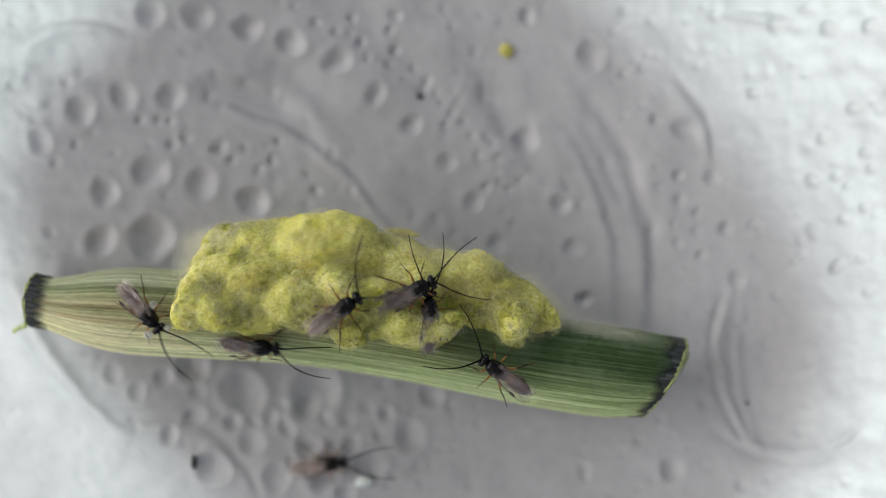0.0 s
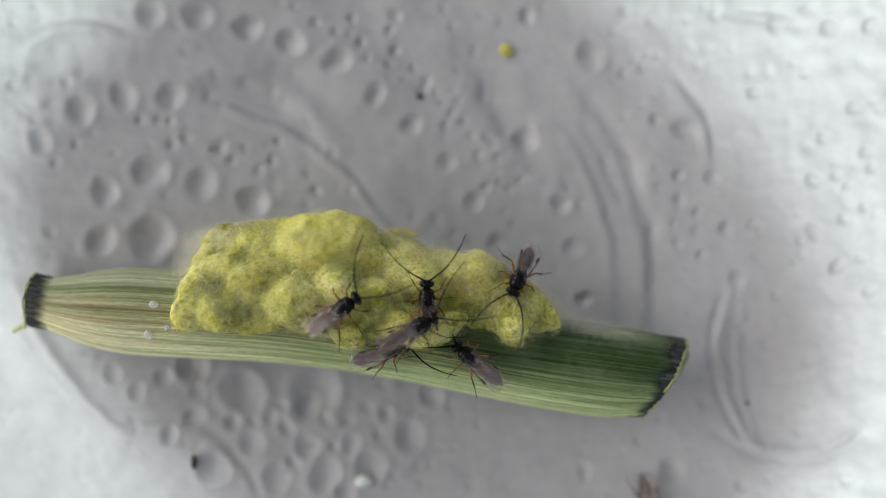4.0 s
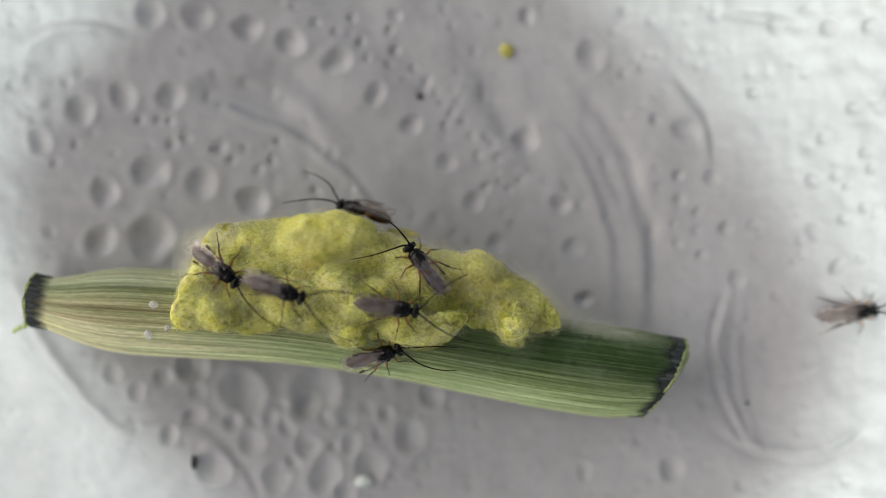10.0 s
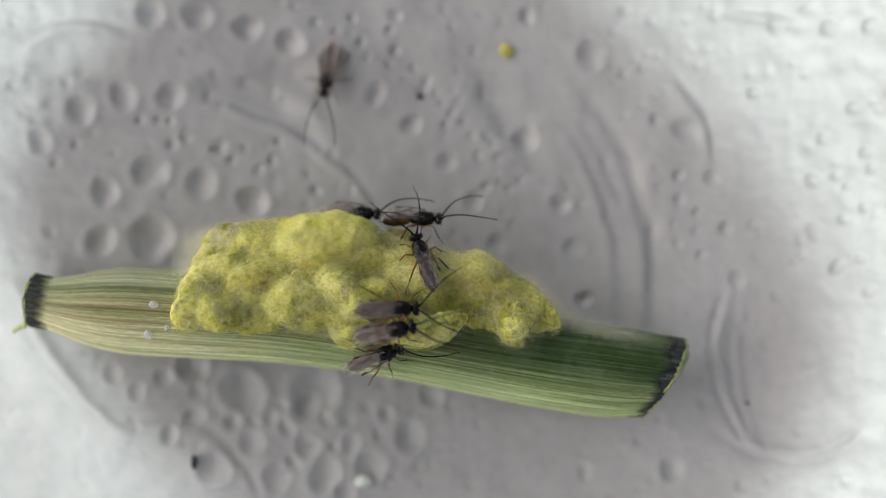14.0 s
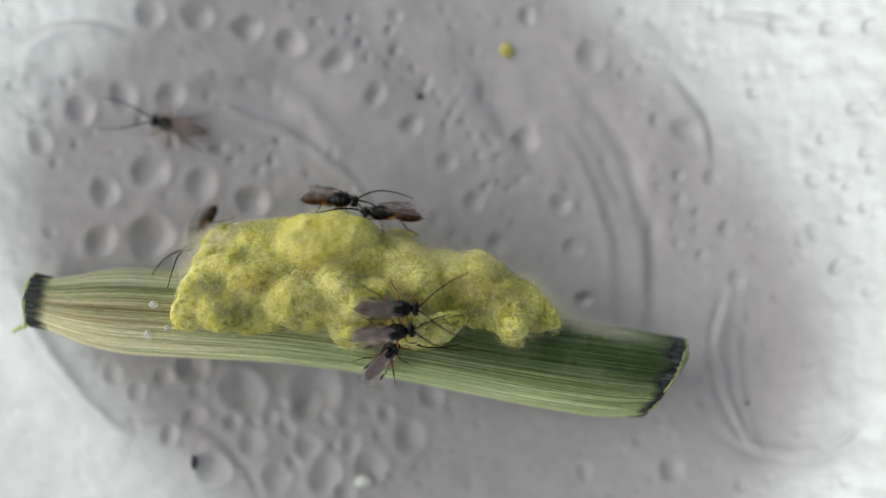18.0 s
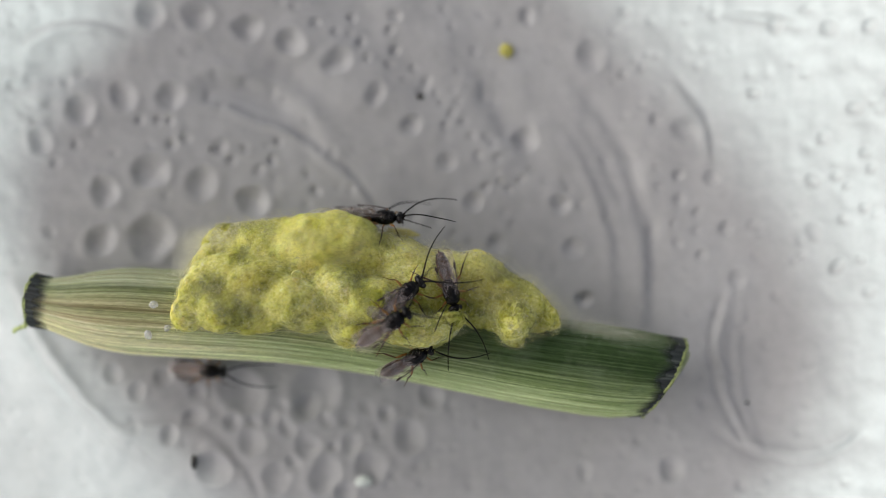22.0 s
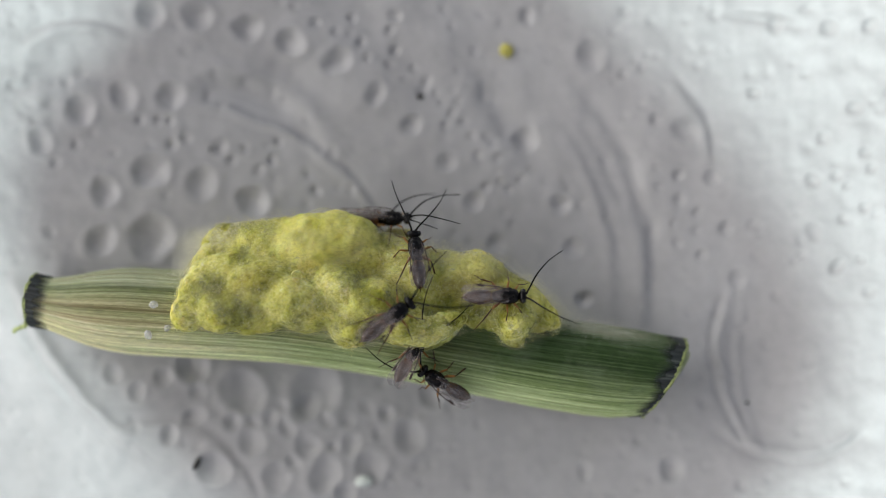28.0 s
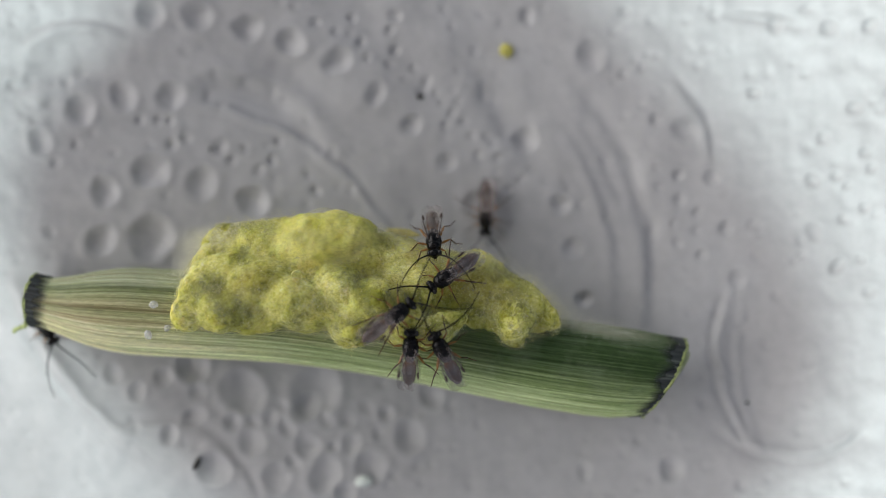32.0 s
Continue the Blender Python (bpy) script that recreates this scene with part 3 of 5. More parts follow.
def stem_skin(u0, u1, n, around=180, inner=False, swell=0.0, jag=0.0):
    """A sleeve of the stem between u0 and u1, with fine lengthwise ribs."""
    verts, uv = [], []
    for i in range(n + 1):
        u = u0 + (u1 - u0) * i / n
        c, r, t, b = stem_frame(u)
        up = b.cross(t)
        for k in range(around):
            a = 2 * math.pi * k / around
            ca, sa = math.cos(a), math.sin(a)
            rib = 0.022 * math.cos(a * 44 + 0.6 * math.sin(u * 9)) + 0.03 * noise.noise(Vector((u * 5, a * 3.0, 1)))
            rr = (r * 0.72 if inner else r + rib) + swell
            # the cuts run aslant: the near side reaches on at the right end
            slant = 0.95 * max(0.0, (u - 0.86) / 0.14) + -0.15 * max(0.0, (0.10 - u) / 0.10)
            q = c + b * (ca * rr) + up * (sa * rr * 0.94) - t * (ca * slant)
            if jag and i == n:
                q = q + t * jag * noise.fractal(Vector((ca * 6, sa * 6, u * 40)), 0.6, 2.0, 3)
            verts.append(q * MM)
            uv.append((u, k / around))
    faces = []
    for i in range(n):
        for k in range(around):
            a, b2 = i * around + k, i * around + (k + 1) % around
            f = (a, b2, b2 + around, a + around)
            faces.append(f[::-1] if inner or u1 < u0 else f)
    return verts, faces, uv, around


def sleeve(name, pieces, mat, parent, label=""):
    verts, faces, uvs = [], [], []
    for v, f, uv, _ in pieces:
        o = len(verts)
        verts += v
        faces += [tuple(i + o for i in q) for q in f]
        uvs += uv
    me = bpy.data.meshes.new(name)
    me.from_pydata(verts, [], faces)
    layer = me.uv_layers.new(name="UVMap")
    for loop in me.loops:
        layer.data[loop.index].uv = uvs[loop.vertex_index]
    me.materials.append(mat)
    me.polygons.foreach_set("use_smooth", [True] * len(me.polygons))
    me.update()
    ob = new(name, me)
    ob.parent = parent
    return tagged(ob, label)


stem = thing("grass_stem", "cut green grass stem drying to straw at one end", "plant stem")
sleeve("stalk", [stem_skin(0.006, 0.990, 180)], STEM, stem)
sleeve("hollow", [stem_skin(0.0, 1.0, 40, 60, True)], PITH, stem, "pale hollow inside of the stem")
sleeve("dark_band", [stem_skin(0.004, 0.048, 10, 120, swell=0.02)], BAND, stem, "blackened ring at the cut end")
sleeve("dark_band", [stem_skin(0.950, 0.992, 10, 120, swell=0.02)], BAND, stem, "blackened ring at the cut end")


def cut_rim(u, side):
    """The bright fresh edge of a cut: an uneven lip between the skin and the hollow."""
    c, r, t, b = stem_frame(u)
    up = b.cross(t)
    slant = 0.95 if side > 0 else -0.15
    bm = bmesh.new()
    rings = []
    n = 90
    for rr, out in ((0.72, -0.10), (0.76, 0.03), (0.90, 0.08), (1.00, 0.07), (1.03, 0.0), (1.01, -0.10)):
        ring = []
        for k in range(n):
            a = 2 * math.pi * k / n
            wob = 1 + 0.06 * noise.noise(Vector((a * 3, u, 4)))
            tip = (1.05 if side < 0 else 0.35) * max(0.0, math.cos(a + (0.2 if side < 0 else 0.3))) ** 8
            q = c + b * (math.cos(a) * r * rr * wob) + up * (math.sin(a) * r * rr * wob * 0.94) - t * (math.cos(a) * slant)
            q = q + t * side * (out + 0.10 * noise.noise(Vector((a * 4, 1, u))) + tip * (rr > 0.85)) + b * (0.45 * tip * (rr > 0.85) * (side < 0))
            ring.append(bm.verts.new(q * MM))
        rings.append(ring)
    for r0, r1 in zip(rings, rings[1:]):
        for k in range(n):
            f = (r0[k], r0[(k + 1) % n], r1[(k + 1) % n], r1[k])
            bm.faces.new(f if side < 0 else f[::-1])
    part("cut_edge", bm, RIM, stem, "bright green freshly cut edge")


cut_rim(0.004, -1)
cut_rim(0.992, 1)


# ---- the mass of yellow cocoons on the stem ----
# each cocoon: x, y, z of its middle, half length, half width, turn in degrees
COCOONS_A = [(-5.66, 0.4, 5.09, 2.56, 1.34, 6), (-10.05, 0.43, 4.56, 1.13, 0.7, -25), (-10.21, -1.08, 5.53, 1.32, 0.9, 25), (-11.58, -2.78, 6.37, 1.09, 0.78, 60), (-10.21, -2.77, 6.45, 1.24, 1.04, -10), (-8.6, -1.7, 5.94, 1.62, 1.21, 12), (-6.81, -2.42, 6.33, 1.51, 1.14, -18), (-8.47, 0.03, 4.66, 1.56, 1.29, 0), (-4.83, -1.86, 5.87, 1.15, 1.21, 40), (-4.29, -3.72, 6.55, 0.93, 0.78, -30), (-3.13, -2.58, 6.18, 1.36, 1.15, 20), (-3.6, -0.78, 4.83, 1.29, 1.24, -30), (-2.27, -1.19, 4.51, 1.57, 1.3, -20), (-1.24, -1.92, 4.61, 1.62, 1.51, -30)]
COCOONS_B = [(-0.42, -3.69, 6.27, 1.61, 0.62, 22), (-1.92, -3.4, 6.33, 1.25, 0.88, -10), (0.44, -1.66, 4.19, 1.36, 1.36, -20), (1.79, -1.47, 4.38, 1.47, 1.19, -20), (2.87, -2.41, 4.47, 1.3, 1.25, -40), (3.38, -3.3, 5.61, 0.95, 0.87, 60), (1.78, -2.4, 4.68, 1.4, 0.92, 0), (3.95, -2.63, 4.46, 1.14, 0.92, -45), (-3.9, 0.3, 4.43, 1.36, 0.7, -40), (-2.28, 0.03, 4.31, 1.36, 0.54, -25), (-6.08, -3.09, 6.31, 1.51, 0.68, 0), (-8.92, -3.4, 6.4, 1.45, 0.52, -5), (1.79, -0.57, 4.48, 0.76, 0.49, -20), (-11.27, -2.01, 6.13, 0.99, 0.94, 50), (4.72, -3.08, 4.91, 1.02, 0.59, -40), (-9.1, 0.62, 4.46, 1.62, 0.7, 4), (-11.11, -1.3, 5.54, 0.95, 0.79, 50), (-7.69, 0.84, 4.46, 1.35, 0.65, 8), (-4.98, 0.84, 4.54, 1.24, 0.87, -25), (-1.74, -0.38, 4.41, 1.63, 0.81, -25), (0.16, -0.79, 4.29, 1.5, 0.71, -10), (-10.78, 0.19, 4.46, 0.81, 0.7, 40), (-5.77, -0.78, 4.64, 1.62, 0.81, 0), (-7.07, -0.99, 5, 1.45, 1.02, 0), (-11.4, -0.5, 4.6, 1.0, 0.45, 48)]
COCOONS = COCOONS_A + COCOONS_B

SLEEK = (0, 8, 10, 11, 22, 32)         # cocoons with a nearly bare skin
# olive and painted-shade places on the silk: x, y, z, half length, half width, turn
OLIVE_SHADE = [(-4.1, -0.5, 5.6, 1.4, 0.9, -20), (-8.7, -1.5, 6.8, 1.2, 0.7, 10), (2.3, -2.1, 5.6, 1.7, 0.9, -15), (-2.4, -2.0, 6.2, 0.9, 0.7, 0), (-10.3, -2.0, 6.8, 0.6, 0.4, 30), (0.3, -1.9, 5.4, 1.0, 0.8, 0)]
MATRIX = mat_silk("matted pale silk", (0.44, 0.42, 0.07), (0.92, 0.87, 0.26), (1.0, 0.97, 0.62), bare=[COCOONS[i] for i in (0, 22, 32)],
                  aged=[COCOONS[i] for i in (1, 17, 26, 34, 38)], dusky=OLIVE_SHADE)
VEIL = mat_veil([COCOONS[i] for i in (1, 29, 35, 23, 33, 34, 26, 38)])
# wisps of lint beside the mass: x, y, z, half length, half width, turn
# those along the stem are added to imitate its edge's blurred haze
WISPS = [(-11.94, -0.52, 4.28, 1.41, 0.71, 50), (-11.48, 0.44, 4.26, 1.2, 0.6, 10), (4.57, -2.28, 3.75, 1.82, 0.72, -42), (5.86, -3.18, 4.35, 2.17, 0.71, -25), (7.94, -3.84, 4.91, 2.15, 0.43, -12), (-0.66, -0.25, 3.8, 2.47, 0.6, -14), (-3.96, 1.07, 3.73, 1.65, 0.33, -15), (-9.01, 0.46, 4.66, 2.7, 0.54, 5)]
cluster = thing("cocoon_mass", "lumpy mass of fuzzy yellow silk cocoons stuck to the stem", "cocoon mass")


def build_matrix():
    """The matted silk between the cocoons: one skin drawn over them all."""
    bm = bmesh.new()
    for i, (x, y, z, a, b, turn) in enumerate(COCOONS):
        ellipsoid(bm, (x * 1000, y * 1000, z * 1000), (a * 1030, b * 1030, b * 950),
                  Matrix.Rotation(radians(turn), 3, "Z"), 18, 12)
        # each cocoon is glued down to the stem
        u = min(max((x - AXIS[0][0]) / (AXIS[-1][0] - AXIS[0][0]), 0), 1)
        c = stem_frame(u)[0]
        ellipsoid(bm, tuple((Vector((x, y, z)).lerp(c, 0.45)) * 1000), (a * 850, b * 850, b * 850),
                  Matrix.Rotation(radians(turn), 3, "Z"), 16, 10)
    rough = bpy.data.objects.new("rough", mesh_of("rough", bm, MATRIX))
    scene.collection.objects.link(rough)
    re = rough.modifiers.new("skin", "REMESH")
    re.mode, re.voxel_size = "VOXEL", 0.11
    sm = rough.modifiers.new("soft", "SMOOTH")
    sm.factor, sm.iterations = 0.5, 18
    me = bpy.data.meshes.new_from_object(rough.evaluated_get(bpy.context.evaluated_depsgraph_get()))
    bpy.data.objects.remove(rough)
    n = len(me.vertices)
    co, no = np.empty(n * 3), np.empty(n * 3)
    me.vertices.foreach_get("co", co)
    me.vertex_normals.foreach_get("vector", no)
    co, no = co.reshape(-1, 3), no.reshape(-1, 3)
    bumps = np.array([noise.fractal(Vector(p) * 1.5, 0.7, 2.0, 4) - 0.9 * max(0.0, noise.noise(Vector(p) * 1.1 + Vector((9, 0, 0))))
                      - 0.5 * max(0.0, noise.noise(Vector(p) * 2.9)) for p in co])
    co = (co + no * (0.05 + 0.095 * bumps)[:, None]) * MM
    me.vertices.foreach_set("co", co.ravel())
    me.polygons.foreach_set("use_smooth", [True] * len(me.polygons))
    me.update()
    me.materials.clear()
    me.materials.append(MATRIX)
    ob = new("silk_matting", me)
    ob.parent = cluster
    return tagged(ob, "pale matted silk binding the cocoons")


matting = build_matrix()
PROUD = (3, 9, 14, 19, 26)          # cocoons that stand out of the matting
for i, (x, y, z, a, b, turn) in enumerate(COCOONS):
    bm = bmesh.new()
    k = 1.0 if i in PROUD else 0.92
    ellipsoid(bm, (0, 0, 0), (a * k, b * k, b * 0.92 * k), Matrix.Rotation(radians(turn), 3, "Z"), 40, 26, 0.04 if i in SLEEK else 0.03, 1.6, i * 1.3)
    part("cocoon", bm, COCOON, cluster, "", (x, y, z))


def build_fuzz():
    """Loose silk threads, each a thin curled ribbon lying close over the cocoons."""
    rng = np.random.default_rng(11)
    weight = np.array([0.03 * c[3] * c[4] if i in SLEEK else c[3] * c[4] for i, c in enumerate(COCOONS)])
    pick = rng.choice(len(COCOONS), 36000, p=weight / weight.sum())
    verts, faces = [], []
    cs = np.array(COCOONS)
    for ci in pick:
        x, y, z, a, b, turn = COCOONS[ci]
        d = rng.normal(size=3)
        d /= np.linalg.norm(d)
        if d[2] < -0.25:
            d[2] = -d[2]
        ct, st = math.cos(radians(turn)), math.sin(radians(turn))
        px, py, pz = d[0] * a, d[1] * b, d[2] * b * 0.92
        p = np.array([x + px * ct - py * st, y + px * st + py * ct, z + pz])
        # skip roots buried in a neighbour
        dx, dy, dz = p[0] - cs[:, 0], p[1] - cs[:, 1], p[2] - cs[:, 2]
        cc, ss = np.cos(np.radians(cs[:, 5])), np.sin(np.radians(cs[:, 5]))
        inside = ((dx * cc + dy * ss) / cs[:, 3]) ** 2 + ((-dx * ss + dy * cc) / cs[:, 4]) ** 2 + (dz / (cs[:, 4] * 0.92)) ** 2
        inside[ci] = 2
        if inside.min() < 0.85:
            continue
        nrm = np.array([d[0] / a * ct - d[1] / b * st, d[0] / a * st + d[1] / b * ct, d[2] / b])
        nrm /= np.linalg.norm(nrm)
        # neighbouring threads lie much the same way
        lie = np.array(noise.noise_vector(Vector(p) * 0.9)) * 1.6 + rng.normal(size=3) * 0.45
        t = np.cross(nrm, lie)
        t /= np.linalg.norm(t)
        s = np.cross(nrm, t)
        length = rng.uniform(0.08, 0.22)
        shaggy = 0.45 if x > 0.8 and y < -2.6 else 0.10
        lift = rng.uniform(0.01, 0.08) if rng.random() > shaggy else rng.uniform(0.2, 0.5)
        length *= 1.5 if lift > 0.2 else 1.0
        curl = rng.normal() * 0.30
        w = rng.uniform(0.0020, 0.0042)
        o = len(verts)
        for q in (0.0, 0.36, 0.7, 1.0):
            m = p + t * length * (q - 0.3) + s * curl * length * q * q + nrm * (lift * math.sin(q * 2.4) + 0.03)
            side = (s * 0.7 + nrm * 0.7) * w * (1 - 0.5 * q)
            verts.append((m - side) * MM)
            verts.append((m + side) * MM)
        faces += [(o + k, o + k + 1, o + k + 3, o + k + 2) for k in (0, 2, 4)]
    me = bpy.data.meshes.new("silk_fuzz")
    me.from_pydata(verts, [], faces)
    me.materials.append(HAIR)
    me.update()
    ob = new("silk_fuzz", me)
    ob.parent = cluster
    return tagged(ob, "fine loose yellow silk threads", kind="stuff")


build_fuzz()


def build_veil():
    """A thin film of silk spun over the whole mass, bridging the dips between the cocoons."""
    bm = bmesh.new()
    for i, (x, y, z, a, b, turn) in enumerate(COCOONS):
        ellipsoid(bm, (x * 1000, y * 1000, z * 1000), (a * 1090, b * 1090, b * 1030), Matrix.Rotation(radians(turn), 3, "Z"), 16, 10)
        u = min(max((x - AXIS[0][0]) / (AXIS[-1][0] - AXIS[0][0]), 0), 1)
        ellipsoid(bm, tuple((Vector((x, y, z)).lerp(stem_frame(u)[0], 0.45)) * 1000), (a * 950, b * 950, b * 950),
                  Matrix.Rotation(radians(turn), 3, "Z"), 16, 10)
    rough = bpy.data.objects.new("rough", mesh_of("rough", bm, VEIL))
    scene.collection.objects.link(rough)
    re = rough.modifiers.new("skin", "REMESH")
    re.mode, re.voxel_size = "VOXEL", 0.2
    sm = rough.modifiers.new("soft", "SMOOTH")
    sm.factor, sm.iterations = 0.5, 55
    me = bpy.data.meshes.new_from_object(rough.evaluated_get(bpy.context.evaluated_depsgraph_get()))
    bpy.data.objects.remove(rough)
    n = len(me.vertices)
    co, no = np.empty(n * 3), np.empty(n * 3)
    me.vertices.foreach_get("co", co)
    me.vertex_normals.foreach_get("vector", no)
    co, no = co.reshape(-1, 3), no.reshape(-1, 3)
    lift = np.array([0.15 + 0.08 * noise.fractal(Vector(p) * 0.9, 0.7, 2.0, 3) for p in co])
    me.vertices.foreach_set("co", ((co + no * lift[:, None]) * MM).ravel())
    me.polygons.foreach_set("use_smooth", [True] * len(me.polygons))
    me.update()
    ob = new("silk_veil", me)
    ob.parent = cluster
    return tagged(ob, "thin pale translucent veil of silk")


build_veil()


def build_lint():
    """Soft wisps of very fine pale fibres round the mass; along the stem they imitate haze."""
    rng = np.random.default_rng(21)
    verts, faces = [], []
    for k, (x, y, z, a, b, turn) in enumerate(WISPS):
        ct, st = math.cos(radians(turn)), math.sin(radians(turn))
        for _ in range(int((3000 if k in (3, 4) else 10000) * a * b)):
            d = rng.normal(size=3) * 0.55
            p = np.array([x + d[0] * a * ct - d[1] * b * st, y + d[0] * a * st + d[1] * b * ct, z + d[2] * b * 0.5])
            t = rng.normal(size=3) * (1, 1, 0.5)
            t /= np.linalg.norm(t)
            s = np.cross(t, (0, 0, 1.0))
            s /= np.linalg.norm(s) + 1e-6
            length, bend, w = rng.uniform(0.08, 0.3), rng.normal() * 0.2, rng.uniform(0.0004, 0.0009)
            o = len(verts)
            for q in (0.0, 0.5, 1.0):
                m = p + t * length * (q - 0.5) + s * bend * length * q * q
                verts.append((m - s * w) * MM)
                verts.append((m + s * w) * MM)
            faces += [(o + j, o + j + 1, o + j + 3, o + j + 2) for j in (0, 2)]
    me = bpy.data.meshes.new("silk_lint_haze")
    me.from_pydata(verts, [], faces)
    me.materials.append(LINT)
    me.update()
    ob = new("silk_lint_haze", me)
    ob.parent = cluster
    return tagged(ob, "wisps of very fine pale fibres, some added as haze", kind="stuff")


build_lint()


def cap(x, y, z, r, tilt, turn):
    """The round lid end of a cocoon: a pale rolled ring round a sunken disc."""
    bm = bmesh.new()
    n, m = 22, 8
    rings = []
    for k in range(n):
        a = 2 * math.pi * k / n
        rr = r * (1 + 0.08 * noise.noise(Vector((math.cos(a) * 2, math.sin(a) * 2, x))))
        rings.append([bm.verts.new(Vector(((rr + r * 0.22 * math.cos(b)) * math.cos(a), (rr + r * 0.22 * math.cos(b)) * math.sin(a),
                                           r * 0.22 * math.sin(b))) * MM) for b in (2 * math.pi * j / m for j in range(m))])
    for k in range(n):
        for j in range(m):
            bm.faces.new((rings[k][j], rings[(k + 1) % n][j], rings[(k + 1) % n][(j + 1) % m], rings[k][(j + 1) % m]))
    ring = part("lid_ring", bm, LID, cluster, "pale round cocoon lid", (x, y, z - 0.18))
    ring.rotation_euler = (radians(tilt), 0, radians(turn))
    bm = bmesh.new()
    ellipsoid(bm, (0, 0, -r * 0.02), (r * 0.98, r * 0.98, r * 0.3), None, 16, 10, 0.1, 1)
    part("lid", bm, LID, ring)


cap(-4.98, -2.41, 6.89, 0.28, 16, -10)
cap(-6.66, -1.21, 6.80, 0.24, 30, -10)
cap(3.4, -3.75, 6.33, 0.22, 30, -70)


# ---- small loose bits ----
def crumb(name, x, y, z, size, mat, label, category, seed, flat=0.6, long=1.0, turn=0.0):
    bm = bmesh.new()
    ellipsoid(bm, (0, 0, 0), (size * long, size, size * flat), Matrix.Rotation(radians(turn), 3, "Z"), 14, 10, 0.35, 1.3, seed)
    return tagged(part(name, bm, mat, None, "", (x, y, z)), label, category)


crumb("grit_speck", -1.21, 7.96, 0.35, 0.17, GRIT, "round dark speck of grit on the dish", "speck", 1.0, 0.6, 1, 0)
crumb("yellow_crumb", 3.30, 10.30, 0.60, 0.36, YELLOW, "bright yellow crumb of silk on the dish", "crumb", 2.0, 0.6, 1, 0)
crumb("yellow_thread", -2.00, 0.80, 3.40, 0.20, SCRAP, "flat yellow scrap of silk beside the cocoons", "scrap", 3.0, 0.4, 4.0, -8)
grit_sliver_bit = crumb("grit_sliver", -12.80, -10.96, 1.18, 0.15, GRIT, "small dark sliver of grit on the dish", "speck", 4.0, 0.7, 2.4, 92)
crumb("grit_speck", -12.13, 5.18, 0.54, 0.08, GRIT, "tiny dark speck on the dish", "speck", 5.0, 0.6, 1, 0)
crumb("grit_speck", 15.58, -7.88, 1.29, 0.1, GRIT, "tiny dark speck on the dish", "speck", 6.0, 0.6, 1, 0)
crumb("wax_fleck", -13.58, -2.60, 5.42, 0.17, WAX, "small white waxy fleck stuck on the stem", "fleck", 7.0, 0.5, 1.3, 0)
crumb("wax_fleck", -12.98, -3.65, 5.20, 0.19, WAX, "small white waxy fleck stuck on the stem", "fleck", 8.0, 0.5, 1.3, 60)
crumb("wax_fleck", -13.88, -4.04, 5.28, 0.17, WAX, "small white waxy fleck stuck on the stem", "fleck", 9.0, 0.5, 1.3, 120)
crumb("wet_bead", -4.10, -12.05, 0.66, 0.30, BEAD, "small shiny wet bead on the dish", "bead", 10.0, 0.6, 1.5, 0)


# ---- the wasps ----
def wing_mesh(length, width, side, z0, z1):
    """A thin rounded wing of two skins, narrow at its root, folded back along the body."""
    bm = bmesh.new()
    n, m = 16, 6
    layers = []
    for h in (0.006, -0.006):
        grid = []
        for i in range(n + 1):
            u = i / n
            w = width * min(1.0, 0.48 + 1.7 * u) * (0.90 + 0.10 * math.sin(3.0 * u))
            if u > 0.84:
                w *= math.sqrt(max(0.015, 1 - ((u - 0.84) / 0.16) ** 2))
            row = []
            for j in range(m + 1):
                v = j / m
                y = side * (-0.58 * w + v * w)
                z = z0 + (z1 - z0) * u + 0.03 * math.sin(v * 9) * u + 0.05 * math.sin(u * 3.1)
                row.append(bm.verts.new(Vector((-u * length, y, z + h)) * MM))
            grid.append(row)
        layers.append(grid)
    for g, flip in zip(layers, (False, True)):
        for i in range(n):
            for j in range(m):
                f = (g[i][j], g[i + 1][j], g[i + 1][j + 1], g[i][j + 1])
                bm.faces.new(f[::-1] if flip else f)
    a, b = layers
    rim = [(i, 0) for i in range(n + 1)] + [(n, j) for j in range(1, m + 1)] + [(i, m) for i in range(n - 1, -1, -1)]
    for p, q in zip(rim, rim[1:]):
        bm.faces.new((a[p[0]][p[1]], a[q[0]][q[1]], b[q[0]][q[1]], b[p[0]][p[1]]))
    return bm


def leg(parent, root, knee, ankle, foot, thick, side):
    """One leg: amber thigh on the body, dusky shin and foot below the knee; it turns about its root."""
    flip = lambda p: Vector((p[0], p[1] * side, p[2]))
    r, k, a, f = flip(root), flip(knee) - flip(root), flip(ankle) - flip(root), flip(foot) - flip(root)
    bm = bmesh.new()
    tube(bm, [(0, 0, 0), k * 0.15, k * 0.5, k * 0.85, k], [thick * 0.8, thick * 1.15, thick * 1.35, thick, thick * 0.6], 8)
    limb = part("leg", bm, AMBER, parent, "amber leg with dusky shin", r)
    bm = bmesh.new()
    tube(bm, [k, k.lerp(a, 0.3), k.lerp(a, 0.75), a], [thick * 0.5, thick * 0.62, thick * 0.78, thick * 0.5], 7)
    bits = [a.lerp(f, q / 5) + Vector((0, 0, 0.03 * math.sin(q))) for q in range(6)]
    tube(bm, bits, [thick * 0.42, thick * 0.36, thick * 0.4, thick * 0.33, thick * 0.36, thick * 0.2], 6)
    part("shin", bm, DUSK, limb)
    return limb


